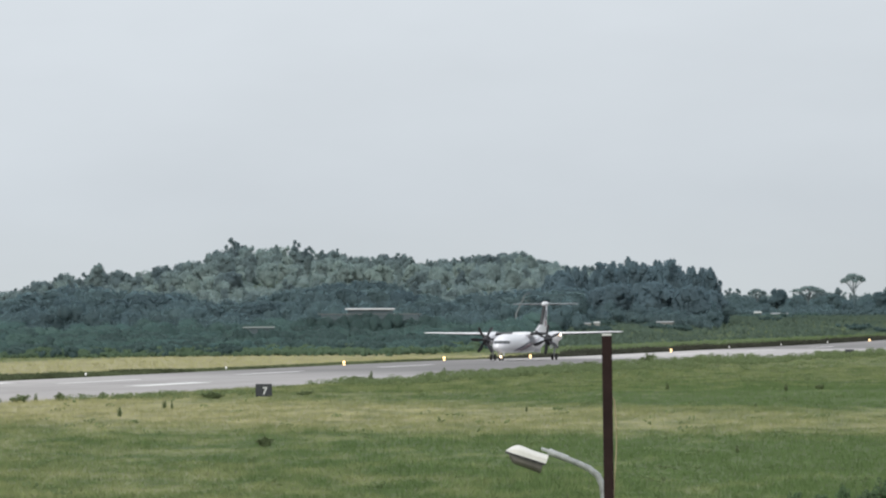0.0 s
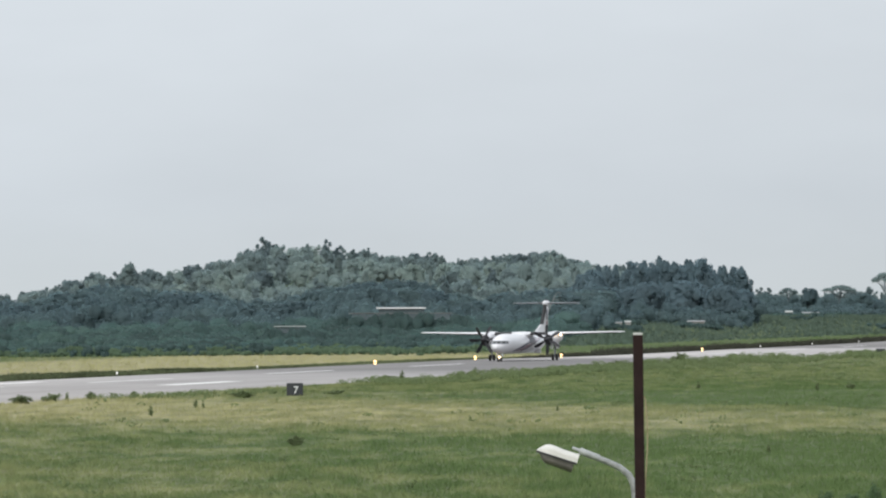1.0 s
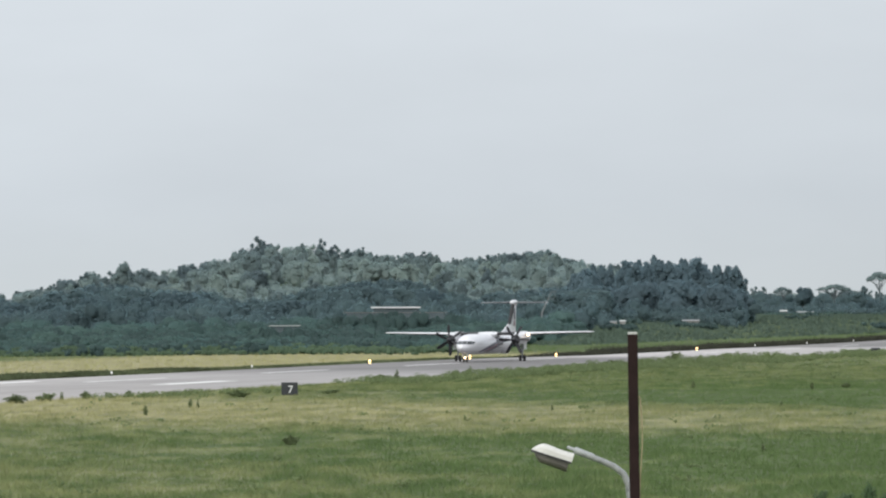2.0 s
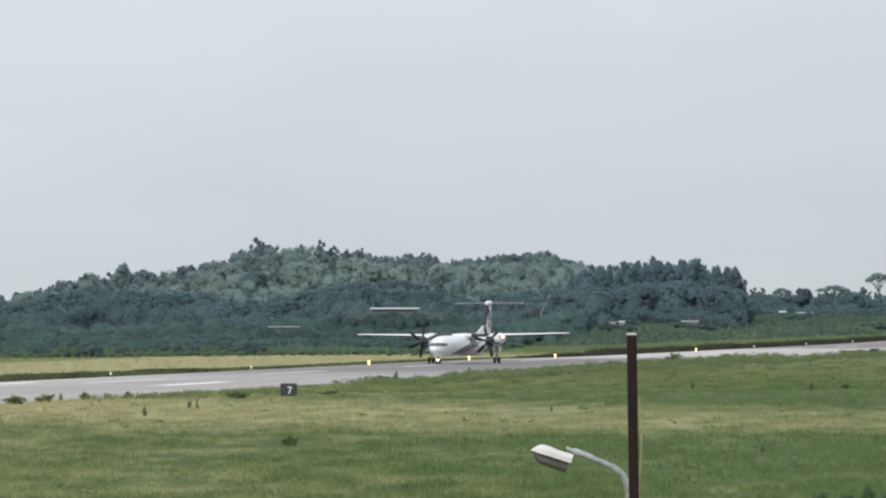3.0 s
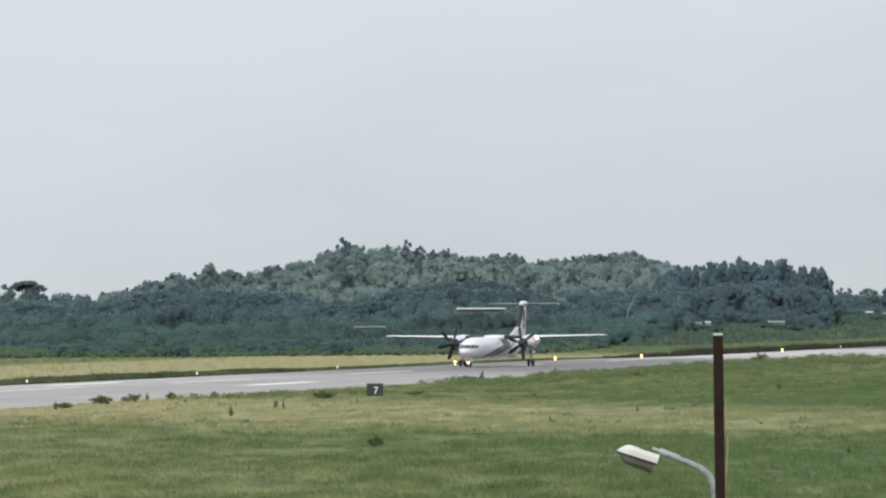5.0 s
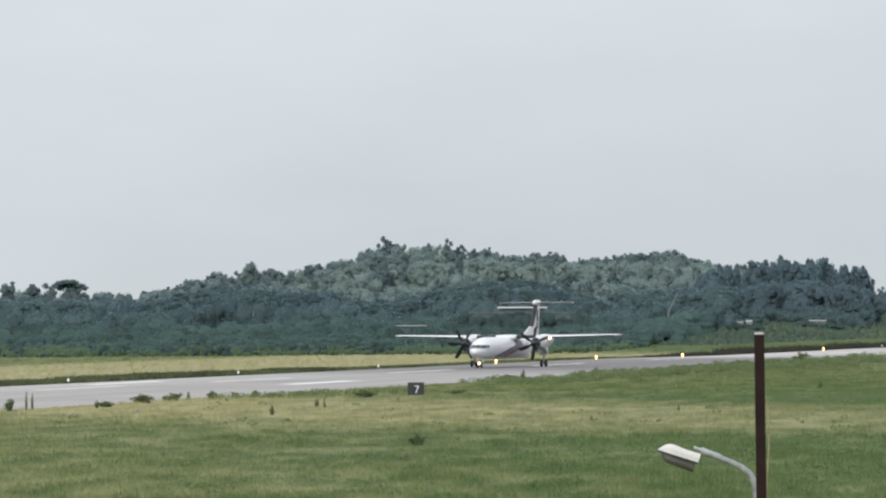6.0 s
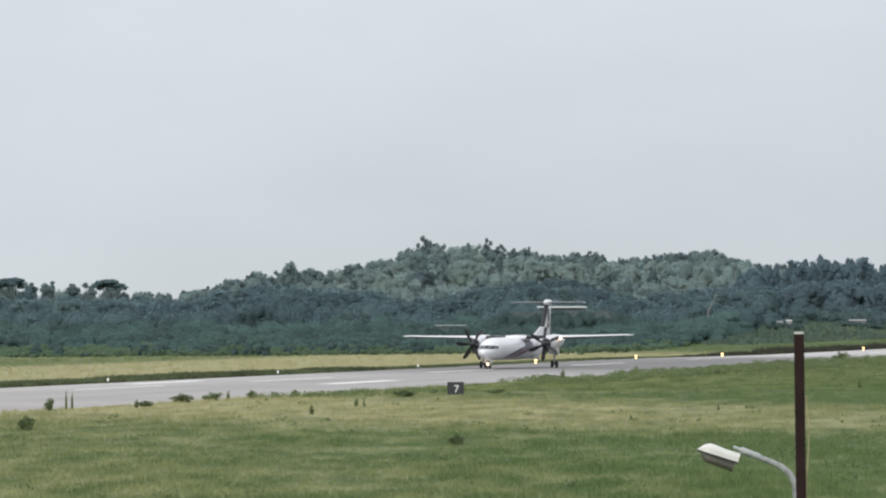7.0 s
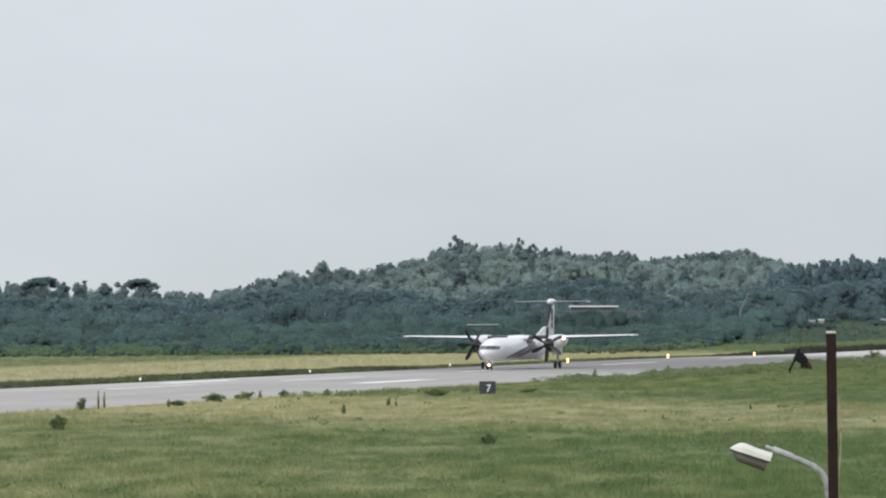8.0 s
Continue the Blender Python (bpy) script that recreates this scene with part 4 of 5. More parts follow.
def build_weeds():
    rng = np.random.default_rng(8)
    bushes, ups = [make_weed(70 + i, "bush") for i in range(3)], [make_weed(80 + i, "up") for i in range(3)]
    # bearing, foot, height and width as seen, then the kind
    seen = [(655, 668, 17, 15, 1), (785, 663, 15, 15, 1), (628, 672, 9, 32, 0), (1145, 642, 19, 27, 0), (1240, 640, 14, 14, 1), (1035, 650, 13, 30, 0), (375, 706, 16, 42, 0),
            (181, 702, 11, 12, 0), (290, 724, 18, 16, 1), (304, 725, 16, 10, 1), (210, 738, 24, 14, 1), (930, 729, 11, 9, 1), (468, 791, 22, 30, 0), (-296, 767, 32, 32, 0),
            (-226, 719, 27, 9, 1), (-215, 719, 25, 9, 1), (-256, 719, 13, 18, 0), (-20, 706, 9, 52, 0), (35, 703, 7, 34, 0), (62, 702, 8, 14, 1), (1390, 692, 15, 14, 1),
            (1335, 722, 10, 9, 1), (1302, 802, 18, 13, 1), (104, 698, 7, 24, 0), (540, 700, 10, 32, 0), (1180, 690, 15, 16, 1), (1450, 690, 13, 20, 0), (-100, 726, 17, 14, 1), (-85, 724, 13, 30, 0)]
    for u, v, h, w, up in seen:
        d = 9800 * EYE / (v - skyline(u))
        p = DX * d - DY * bearing(u, d)
        if p > NEAR_EDGE - 1.5:
            d *= (NEAR_EDGE - 1.5) / p
            h += skyline(u) + 9800 * EYE / d - v
        k = d / 9800
        proto = (ups if up else bushes)[rng.integers(3)]
        ob = copy_thing(proto, pose(bearing(u, d), d, float(hill(bearing(u, d), d)), 0, 0, rng.uniform(-35, 35)) @ Matrix.Diagonal((w * k / (0.7 if up else 0.95),) * 2 + (h * k * 0.98, 1)))
        tagged(ob, "upright stalky weed in the airfield grass" if up else "low leafy bush in the airfield grass", "", "weeds in the field")
    spots = []
    for _ in range(130):
        d = 192 + 290 * rng.random() ** 0.8
        u = rng.uniform(-440, 1600)
        x = bearing(u, d)
        if DX * d - DY * x < NEAR_EDGE - 2:
            spots.append((x, d, rng.uniform(0.22, 0.42), rng.uniform(0.15, 0.6)))
    for _ in range(900):
        run = 610 + 510 * rng.random() ** 1.15
        p = NEAR_EDGE - 1.5 - 16 * rng.random() ** 1.5
        x, d = strip(run, p)
        if noise.noise((run * 0.02, p * 0.05, 2.0)) > -0.25:
            rise = min(1, (run - 600) / 40) * min(1, (1130 - run) / 120)
            spots.append((x, d, (0.3 + 0.7 * rise) * rng.uniform(0.6, 1.1), rng.uniform(0.4, 1.1)))
    for _ in range(700):
        run = 640 - 210 * rng.random() ** 1.4
        rank = max(0.0, min(1.0, (run - 500) / 60))
        p = NEAR_EDGE - 1.5 - 10 * rng.random() ** 1.5
        x, d = strip(run, p)
        if noise.noise((run * 0.03, p * 0.06, 7.0)) > 0.05 - 0.35 * rank:
            spots.append((x, d, rng.uniform(0.3, 0.6) + 0.2 * rank, rng.uniform(0.3, 0.9)))
    for _ in range(420):                  # rank tufts in the green strip beside the runway
        run, p = rng.uniform(520, 860), NEAR_EDGE - 4 - 44 * rng.random()
        x, d = strip(run, p)
        if noise.noise((run * 0.025, p * 0.06, 11.0)) > 0.0:
            spots.append((x, d, rng.uniform(0.28, 0.55), rng.uniform(0.4, 1.3)))
    bush_mass("field_weeds", rng, spots, 70, 0.08, M["leaf_weed"], "scattered low green weeds in the rough grass", "weeds", clear=0, fill=0, least=34, lift=1.6)
    # leafy shrubs at the field's near end
    for u, d, h, w in ((1405, 199, 0.55, 0.6), (1445, 197, 0.5, 0.7), (1488, 198, 0.92, 0.7), (1530, 196, 0.7, 0.8), (1564, 198, 1.1, 0.9)):
        ob = copy_thing(bushes[rng.integers(3)], pose(bearing(u, d), d, 0, 0, 0, rng.uniform(-35, 35)) @ Matrix.Diagonal((w, w, h, 1)))
        for child in ob.children:
            if child.name.startswith("leaves"):
                child.data = child.data.copy()
                child.data.materials[0] = M["leaf_shrub"]
        tagged(ob, "dark leafy shrub at the field's near end", "", "shrubs at the field's near end")
    for p in bushes + ups:
        for o in (*p.children_recursive, p):
            bpy.data.objects.remove(o)


build_trees()
build_grass()
build_weeds()


# ------------------------------------------------------------------ things beside the camera
def build_post():
    d = 80.0
    k = d / 9800
    x = bearing(1078.3, d)
    root = new("steel_post")
    root.matrix_basis = pose(x, d, 0, 0, -0.35, 0)
    top = EYE + (skyline(1075) - 595) * k
    bm = box((0.143, 0.143, top + 0.4), (0, 0, top / 2 - 0.2), 0.008)
    part("shaft", bm, M["rust"], root)
    part("cap", box((0.134, 0.134, 0.035), (0, 0, top + 0.018), 0.008), M["cap"], root, "pale cap on the post's head")
    pts = [(0.068, -0.03, top - 0.88)] + [(0.096 + 0.024 * sin(i * 0.42), -0.03, top - 0.93 - i * 0.13) for i in range(13)] + [(0.068, -0.03, top - 2.75)]
    part("cable", tube(pts, [0.009] * len(pts), 6), M["cable"], root, "thin loose tan cable hanging down the post")
    tagged(root, "tall dark rusty steel post with a thin cable", "post")


def build_street_lamp():
    d = 80.6
    k = d / 9800
    root = new("street_lamp")
    x0 = bearing(1062, d)
    root.matrix_basis = pose(x0, d, 0)

    def at(u, v, dy=0.0):
        return ((u - 1062) * k, dy, EYE + (skyline(1062) - v) * k)

    part("post", tube([at(1063, skyline(1062) + EYE / k), at(1065, 1000), at(1066, 895)], [0.062, 0.058, 0.052], 20), M["galv"], root)
    part("arm", tube([at(1066, 900), at(1066, 881), at(1064, 860), at(1056, 842), at(1040, 829), at(1020, 819.5), at(995, 809.5), at(975, 802)], [0.05, 0.05, 0.05, 0.049, 0.047, 0.044, 0.041, 0.039], 20), M["galv"], root, smooth=True)
    part("sleeve", tube([at(969, 798.5), at(986, 805.5), at(1003, 812)], [0.05, 0.051, 0.05], 20), M["galv"], root, "thicker sleeve at the arm's end")
    part("spigot", tube([at(988, 806), at(970, 798.5), at(956, 793)], [0.03, 0.026, 0.02], 12), M["galv"], root)
    a, c = Vector(at(893.5, 796.5)), Vector(at(964, 819.5))
    ax = (c - a).normalized()
    up = Vector((-ax.z, 0, ax.x))
    ln = (c - a).length
    rings, low = [], []
    for i in range(13):
        f = i / 12
        w = 0.16 * (1 - (1 - min(1, f * 2.3 + 0.03)) ** 2) ** 0.5 * (1 - 0.12 * f)
        hgt = float(np.interp(f, (0, 0.06, 0.15, 0.27, 0.42, 0.6, 0.8, 1), (0.004, 0.055, 0.108, 0.138, 0.133, 0.122, 0.122, 0.128)))
        p = a + ax * ln * f
        rings.append([p + Vector((0, w * cos(q), 0)) + up * (hgt * max(0.0, sin(q)) ** 0.6 - 0.014 * (sin(q) < -0.1)) for q in (2 * pi * j / 20 for j in range(20))])
        g = 0.06 + 0.88 * f
        dep = 0.128 * min(1, f / 0.22) ** 0.7 + 0.022 * f
        low.append([a + ax * ln * g + Vector((0, w * 0.88 * cos(q), 0)) - up * (0.016 + max(0.0, sin(q)) ** 0.5 * dep) for q in (2 * pi * j / 20 for j in range(20))])
    part("housing", loft(rings), M["lamp_shell"], root, "weathered white lamp housing", smooth=False)
    rim = [[p + (p - (a + ax * ln * i / 12)) * 0.03 for p in (rings[i][0], rings[i][10])] for i in range(13)]
    edge = [q[0] for q in rim] + [q[1] for q in rim[::-1]]
    part("gasket", loft([[p - up * dz for p in edge] for dz in (0.004, 0.034)]), M["wire"], root, "dark seam under the housing")
    part("bowl", loft(low), M["lamp_bowl"], root, "grimy lamp bowl, its underside shade put into the colour")
    tagged(root, "grey curved-arm street lamp with a whitish lamp head", "street lamp")


build_post()
build_street_lamp()


def build_sign(s, p, numeral, label):
    root = new("distance_sign")
    x, y = strip(s, p)
    root.matrix_basis = pose(x, y, float(hill(x, y)), 0, 0, -THETA + 3)
    part("panel", box((1.36, 0.24, 1.06), (0, 0, 0.57), 0.03), M["sign_black"], root)
    for q in (-0.45, 0.45):
        part("leg", box((0.07, 0.07, 0.3), (q, 0, 0.1)), M["sign_black"], root)
    if numeral:
        cu = bpy.data.curves.new("numeral", "FONT")
        cu.body, cu.size, cu.align_x, cu.align_y, cu.extrude = "7", 0.88, "CENTER", "CENTER", 0.004
        tmp = new("numeral", cu)
        dg = bpy.context.evaluated_depsgraph_get()
        me = bpy.data.meshes.new_from_object(tmp.evaluated_get(dg))
        bpy.data.objects.remove(tmp)
        me.materials.clear()
        me.materials.append(M["sign_white"])
        n = new("numeral", me)
        n.parent = root
        n.matrix_basis = pose(0.1, -0.128, 0.48, 90, 0, 0)
    tagged(root, label, "sign")


build_sign(445.7, 114.9, True, "black box sign with a white numeral beside the runway")
build_sign(813.1, 120.1, False, "dark box sign beside the runway's far stretch")


def build_edge_lights():
    kinds = {}
    for lit in (True, False):
        root = new("runway_edge_light")
        k = 1.0 if lit else 0.62
        part("base", lathe([(0.0, 0), (0.11, 0), (0.11, 0.03), (0.04, 0.05), (0.0, 0.05)], 12), M["galv"], root)
        part("stem", lathe([(0.03, 0.04), (0.03, 0.26)], 8), M["galv"], root)
        part("collar", lathe([(0.02, 0.25), (0.09, 0.27), (0.09, 0.31), (0.02, 0.33)], 12), M["galv"], root)
        part("dome", lathe([(0.14 * k, 0.31), (0.17 * k, 0.37), (0.16 * k, 0.46), (0.1 * k, 0.53), (0.02, 0.56)], 12), M["lamp_amber" if lit else "lamp_dim"], root, "glowing amber lens, doubled below as its reflection" if lit else "clear lens")
        # the lamp's reflection on the pavement, added as a second glowing piece
        if lit:
            part("lower_lens", lathe([(0.05, 0.05), (0.15, 0.07), (0.15, 0.15), (0.05, 0.18)], 12), M["lamp_amber"], root, "glowing amber lens, doubled below as its reflection")
        tagged(root, "runway edge light on a short stem" + (", glowing amber" if lit else ", unlit but given a faint glow"), "runway light", "lights along the runway's edge")
        kinds[lit] = root
    for n in range(-4, 22):
        lit = n in (2, 3, 4, 5, 6, 10, 13, 16)
        x, y = strip(583 + 60 * n, 170.4)
        copy_thing(kinds[lit], pose(x, y, float(hill(x, y))))
    for p in kinds.values():
        for o in (*p.children_recursive, p):
            bpy.data.objects.remove(o)


build_edge_lights()


# ------------------------------------------------------------------ far buildings
def build_shed():
    """A low shed in the scrub, whose white raised roof shows above the bushes."""
    d = 1195.0
    k = d / 9800
    root = new("shed")
    root.matrix_basis = pose(bearing(655, d), d, 0, 0, 0.3, -2)
    z = EYE + (skyline(655) - 547.3) * k
    part("wall", box((21, 5, z - 1.12), (0, 0.8, (z - 1.12) / 2)), M["wall_dark"], root)
    part("lower_roof", box((22.6, 5.3, 0.1), (0, 0.8, z - 1.07)), M["wall_pale"], root, "long thin grey lower roof")
    part("clerestory", box((9.6, 3.6, 1.1), (0, 0, z - 0.52)), M["wall_dark"], root)
    bm = bmesh.new()
    pr = [(-2.4, -0.12), (-2.4, 0.12), (0, 0.17), (2.4, 0.12), (2.4, -0.12), (2.3, -0.12), (2.3, 0.05), (-2.3, 0.05), (-2.3, -0.12)]
    loft([[(q, y, z + v) for y, v in pr] for q in (-5.3, 5.3)], bm)
    part("roof", bm, M["roof_white"], root, "white sheet-metal roof with a deep fascia")
    tagged(root, "long low shed with a white raised roof among the scrub", "shed")
    d = 1060.0
    k = d / 9800
    r2 = new("shed")
    z = EYE + (skyline(458) - 579.5) * k
    r2.matrix_basis = pose(bearing(458, d), d, 0)
    part("wall", box((5.6, 4, z - 0.2), (0, 0, (z - 0.2) / 2)), M["wall_dark"], r2)
    part("roof", box((6.0, 4.8, 0.15), (0, 0, z), 0.03), M["roof_dull"], r2, "pale grey sheet roof")
    tagged(r2, "small shed with a pale roof half hidden by bushes", "shed")


def build_house(u, v, d, w, h, roof):
    k = d / 9800
    hz = skyline(u)
    root = new("house")
    root.matrix_basis = pose(bearing(u, d), d, 0, 0, 0, -8)
    wall_h = h * 0.6
    base = max(0.0, EYE + (hz - v) * k - h)
    part("wall", box((w, w * 0.6, wall_h + base), (0, 0, (wall_h + base) / 2)), M["wall_pale"], root)
    bm = loft([[(q, y, base + wall_h + zz) for y, zz in ((-w * 0.36, 0), (0, h * 0.4), (w * 0.36, 0), (0, -0.05))] for q in (-w * 0.55, w * 0.55)])
    part("roof", bm, M[roof], root, "pitched sheet roof")
    for q in (-0.3, 0.05, 0.32) if h > 1 else ():
        part("window", box((0.5, 0.12, 0.6), (q * w, -w * 0.3, base + wall_h * 0.55)), M["window"], root)
    tagged(root, "small pale plastered house below the far trees", "house", "houses beyond the runway")


build_shed()
for u, v, d, w, h, roof in ((1341, 551.5, 2080, 2.6, 1.5, "roof_dull"), (1379, 554, 2090, 6.0, 1.2, "roof_grey"), (1177, 568.8, 1325, 3.8, 0.7, "roof_grey"), (1056, 569.5, 1225, 1.3, 0.7, "roof_dull"), (1040, 571.5, 1230, 1.4, 0.55, "roof_grey")):
    build_house(u, v, d, w, h, roof)


def build_dead_tree():
    d = 1214.0
    k = d / 9800
    root = new("dead_tree")
    root.matrix_basis = pose(bearing(912, d), d, 0)
    z0 = EYE + (skyline(910) - 556) * k
    tr = [(0, 0, -0.5), (0.2, 0, z0), (1.2, 0, z0 + 2.2), (2.2, 0, z0 + 4.3)]
    part("trunk", tube(tr, [0.22, 0.18, 0.14, 0.08], 8), M["bark_pale"], root)
    part("branch", tube([tr[3], (2.9, 0, z0 + 4.6), (3.5, 0, z0 + 4.5)], [0.08, 0.06, 0.03], 6), M["bark_pale"], root)
    part("branch", tube([(1.6, 0.1, z0 + 3.0), (2.9, 0.1, z0 + 2.8), (3.0, 0.1, z0 + 4.4)], [0.07, 0.05, 0.03], 6), M["bark_pale"], root)
    tagged(root, "bleached leaning dead tree in front of the woods", "tree")


build_dead_tree()


# ------------------------------------------------------------------ the airliner
WHITE = "plane_white"


def body_at(y):
    """Fuselage centre height, half width and half height at station y."""
    st = [(16.6, 1.92, 0.04, 0.04), (16.45, 1.93, 0.28, 0.26), (16.1, 1.96, 0.52, 0.48), (15.5, 2.03, 0.80, 0.74), (14.7, 2.15, 1.04, 0.98), (13.8, 2.28, 1.22, 1.2),
          (12.8, 2.34, 1.31, 1.31), (11.5, 2.36, 1.345, 1.345), (-4.5, 2.36, 1.345, 1.345), (-7.0, 2.46, 1.27, 1.25), (-9.5, 2.74, 1.03, 0.98), (-12.0, 3.06, 0.70, 0.67),
          (-14.5, 3.36, 0.38, 0.36), (-16.2, 3.52, 0.08, 0.10)]
    for a, c in zip(st, st[1:]):
        if a[0] >= y >= c[0]:
            f = (a[0] - y) / (a[0] - c[0])
            return tuple(a[i] + (c[i] - a[i]) * f for i in (1, 2, 3))
    return st[0][1:] if y > st[0][0] else st[-1][1:]


def skin(y, deg, off=0.0):
    """A point on the fuselage: deg 0 is starboard, 90 the crown, 180 port."""
    z, rx, rz = body_at(y)
    a = radians(deg)
    return ((rx + off) * cos(a), y, z + (rz + off) * sin(a))


def patch(grid, bm=None, depth=0.03):
    """A thin curved panel on the skin from a grid of (y, deg)."""
    bm = bm or bmesh.new()
    out = [[bm.verts.new(skin(y, a, depth)) for y, a in row] for row in grid]
    inn = [[bm.verts.new(skin(y, a, -0.02)) for y, a in row] for row in grid]
    for g, flip in ((out, False), (inn, True)):
        for r0, r1 in zip(g, g[1:]):
            for k in range(len(r0) - 1):
                q = (r0[k], r0[k + 1], r1[k + 1], r1[k])
                bm.faces.new(q[::-1] if flip else q)
    n, m = len(out), len(out[0])
    rim = [(i, 0) for i in range(n)] + [(n - 1, j) for j in range(1, m)] + [(i, m - 1) for i in range(n - 2, -1, -1)] + [(0, j) for j in range(m - 2, 0, -1)]
    for (a, b2), (c, e2) in zip(rim, rim[1:] + rim[:1]):
        bm.faces.new((out[a][b2], out[c][e2], inn[c][e2], inn[a][b2]))
    return bm


def windscreen(x0, x1, z0, z1):
    """A pane that follows the nose between two sides and two heights."""
    def front(x, z):
        y = 16.6
        while y > 11:
            c, rx, rz = body_at(y)
            if ((x / rx) ** 2 + ((z - c) / rz) ** 2) < 1:
                return y
            y -= 0.01
        return y
    bm = bmesh.new()
    out, inn = [], []
    for i in range(5):
        z = z0 + (z1 - z0) * i / 4
        ys = [(x0 + (x1 - x0) * j / 5, z) for j in range(6)]
        out.append([bm.verts.new((x * 1.012, front(x, z) + 0.035, z)) for x, z in ys])
        inn.append([bm.verts.new((x * 0.98, front(x, z) - 0.04, z)) for x, z in ys])
    for g in (out, inn):
        for r0, r1 in zip(g, g[1:]):
            for k in range(5):
                bm.faces.new((r0[k], r0[k + 1], r1[k + 1], r1[k]))
    rim = [(i, 0) for i in range(5)] + [(4, j) for j in range(1, 6)] + [(i, 5) for i in range(3, -1, -1)] + [(0, j) for j in range(4, 0, -1)]
    for (a, b2), (c, e2) in zip(rim, rim[1:] + rim[:1]):
        bm.faces.new((out[a][b2], out[c][e2], inn[c][e2], inn[a][b2]))
    return bm


def build_airliner():
    root = new("turboprop_airliner")
    ys = [16.6, 16.45, 16.3, 16.1, 15.8, 15.5, 15.1, 14.7, 14.25, 13.8, 13.3, 12.8, 12.1, 11.5, 6, 0, -4.5, -5.8, -7, -8.2, -9.5, -10.8, -12, -13.2, -14.5, -15.4, -16.2]
    fus = part("fuselage", loft([[skin(y, 360 * k / 28) for k in range(28)] for y in ys]), M[WHITE], root, "white fuselage with navy and red stripes", smooth=True)
    for x0, x1, z0, z1 in ((0.02, 0.55, 2.40, 2.82), (-0.55, -0.02, 2.40, 2.82), (0.58, 1.02, 2.38, 2.80), (-1.02, -0.58, 2.38, 2.80), (1.04, 1.19, 2.38, 2.74), (-1.19, -1.04, 2.38, 2.74)):
        part("cockpit_window", windscreen(x0, x1, z0, z1), M["glass_dark"], fus)
    # swept livery ribbons on both flanks
    for side in (0, 1):
        for ymid, mat, lab, width, off in ((4.6, "plane_navy", "navy swoosh", 2.6, 0.012), (2.2, "plane_red", "dark red swoosh", 1.5, 0.016), (0.5, "plane_navy", "navy swoosh", 1.6, 0.012)):
            rows = []
            for i in range(11):
                f = i / 10
                deg = -52 + 88 * f
                yc = ymid + 5.0 - 12.5 * f ** 1.25
                w = width * (0.35 + 0.65 * sin(pi * min(1, f * 1.1 + 0.05)))
                rows.append([(yc + w * q, deg if side == 0 else 180 - deg) for q in (-0.5, 0, 0.5)])
            part("stripe", patch(rows, depth=off), M[mat], fus, lab)
        # the wing's shade, with the dark ribbons, put on the flank as a patch
        rows = [[(y, deg if side == 0 else 180 - deg) for y in (1.7, 0.6, -0.6, -1.8)] for deg in (-8, 4, 16, 28, 40)]
        part("root_panel", patch(rows, depth=0.02), M["plane_shade"], fus, "dark grey patch for the wing's shade and dark ribbons under its root")
    # high straight wing
    bm = bmesh.new()
    for sgn in (1, -1):
        secs = []
        for x, chord, th, dz in ((0.0, 3.05, 0.15, 0), (5.0, 3.0, 0.14, 0.0), (9.5, 2.35, 0.125, 0.10), (13.6, 1.75, 0.115, 0.20), (14.21, 1.35, 0.09, 0.22)):
            secs.append([(sgn * x, 0.45 + y, 3.66 + dz + z) for y, z in airfoil(chord, th)])
        loft(secs, bm)
    wing = part("wing", bm, M[WHITE], root, smooth=True)
    for sgn in (1, -1):
        bm = bmesh.new()
        secs = []
        for x, chord, th, dz in ((1.3, 3.05, 0.17, 0.0), (2.4, 3.04, 0.17, 0.0), (3.72, 3.02, 0.17, 0.0)):
            af = airfoil(chord, th)
            pts = [af[2], af[1], af[0], af[-1], af[-2]]
            secs.append([(sgn * x, 0.45 + y + 0.015, 3.66 + dz + z) for y, z in pts] )
        loft(secs, bm)
        part("deicing_boot", bm, M["boot"], wing, "black rubber leading edge")
    # the outer wing's shaded underside, put in as a black strip
    for sgn in (1, -1):
        secs = []
        for x, chord, th, dz in ((5.2, 2.97, 0.14, 0.004), (9.5, 2.35, 0.125, 0.10), (13.5, 1.76, 0.115, 0.197)):
            af = airfoil(chord, th)
            pts = [af[0], af[-1], af[-2], af[-3]]
            secs.append([(sgn * x, 0.45 + y + 0.02, 3.66 + dz + z - 0.02) for y, z in pts] + [(sgn * x, 0.45 + y - 0.03, 3.66 + dz + z + 0.02) for y, z in pts[::-1]])
        part("deicing_boot", loft(secs), M["boot"], wing, "black strip under the leading edge for the wing's shaded underside")
    part("wing_fairing", tube([(0, 3.2, 3.45), (0, 2.2, 3.5), (0, -1.5, 3.5), (0, -3.4, 3.42)], [0.25, 1.15, 1.15, 0.3], 16, squash=0.4), M[WHITE], root, smooth=True)
    # tail
    bm = bmesh.new()
    secs = []
    for z, y0, y1, th in ((3.1, -8.2, -14.9, 0.40), (4.2, -10.0, -15.1, 0.36), (6.0, -11.6, -15.3, 0.30), (7.65, -12.8, -15.4, 0.24)):
        af = airfoil(1.0, 0.12)
        c = y0 - y1
        secs.append([(zz / 0.069 * th / 2, y0 - c * 0.3 + yy * c, z) for yy, zz in af])
    loft(secs, bm)
    fin = part("fin", bm, M[WHITE], root, "white tail fin", smooth=True)
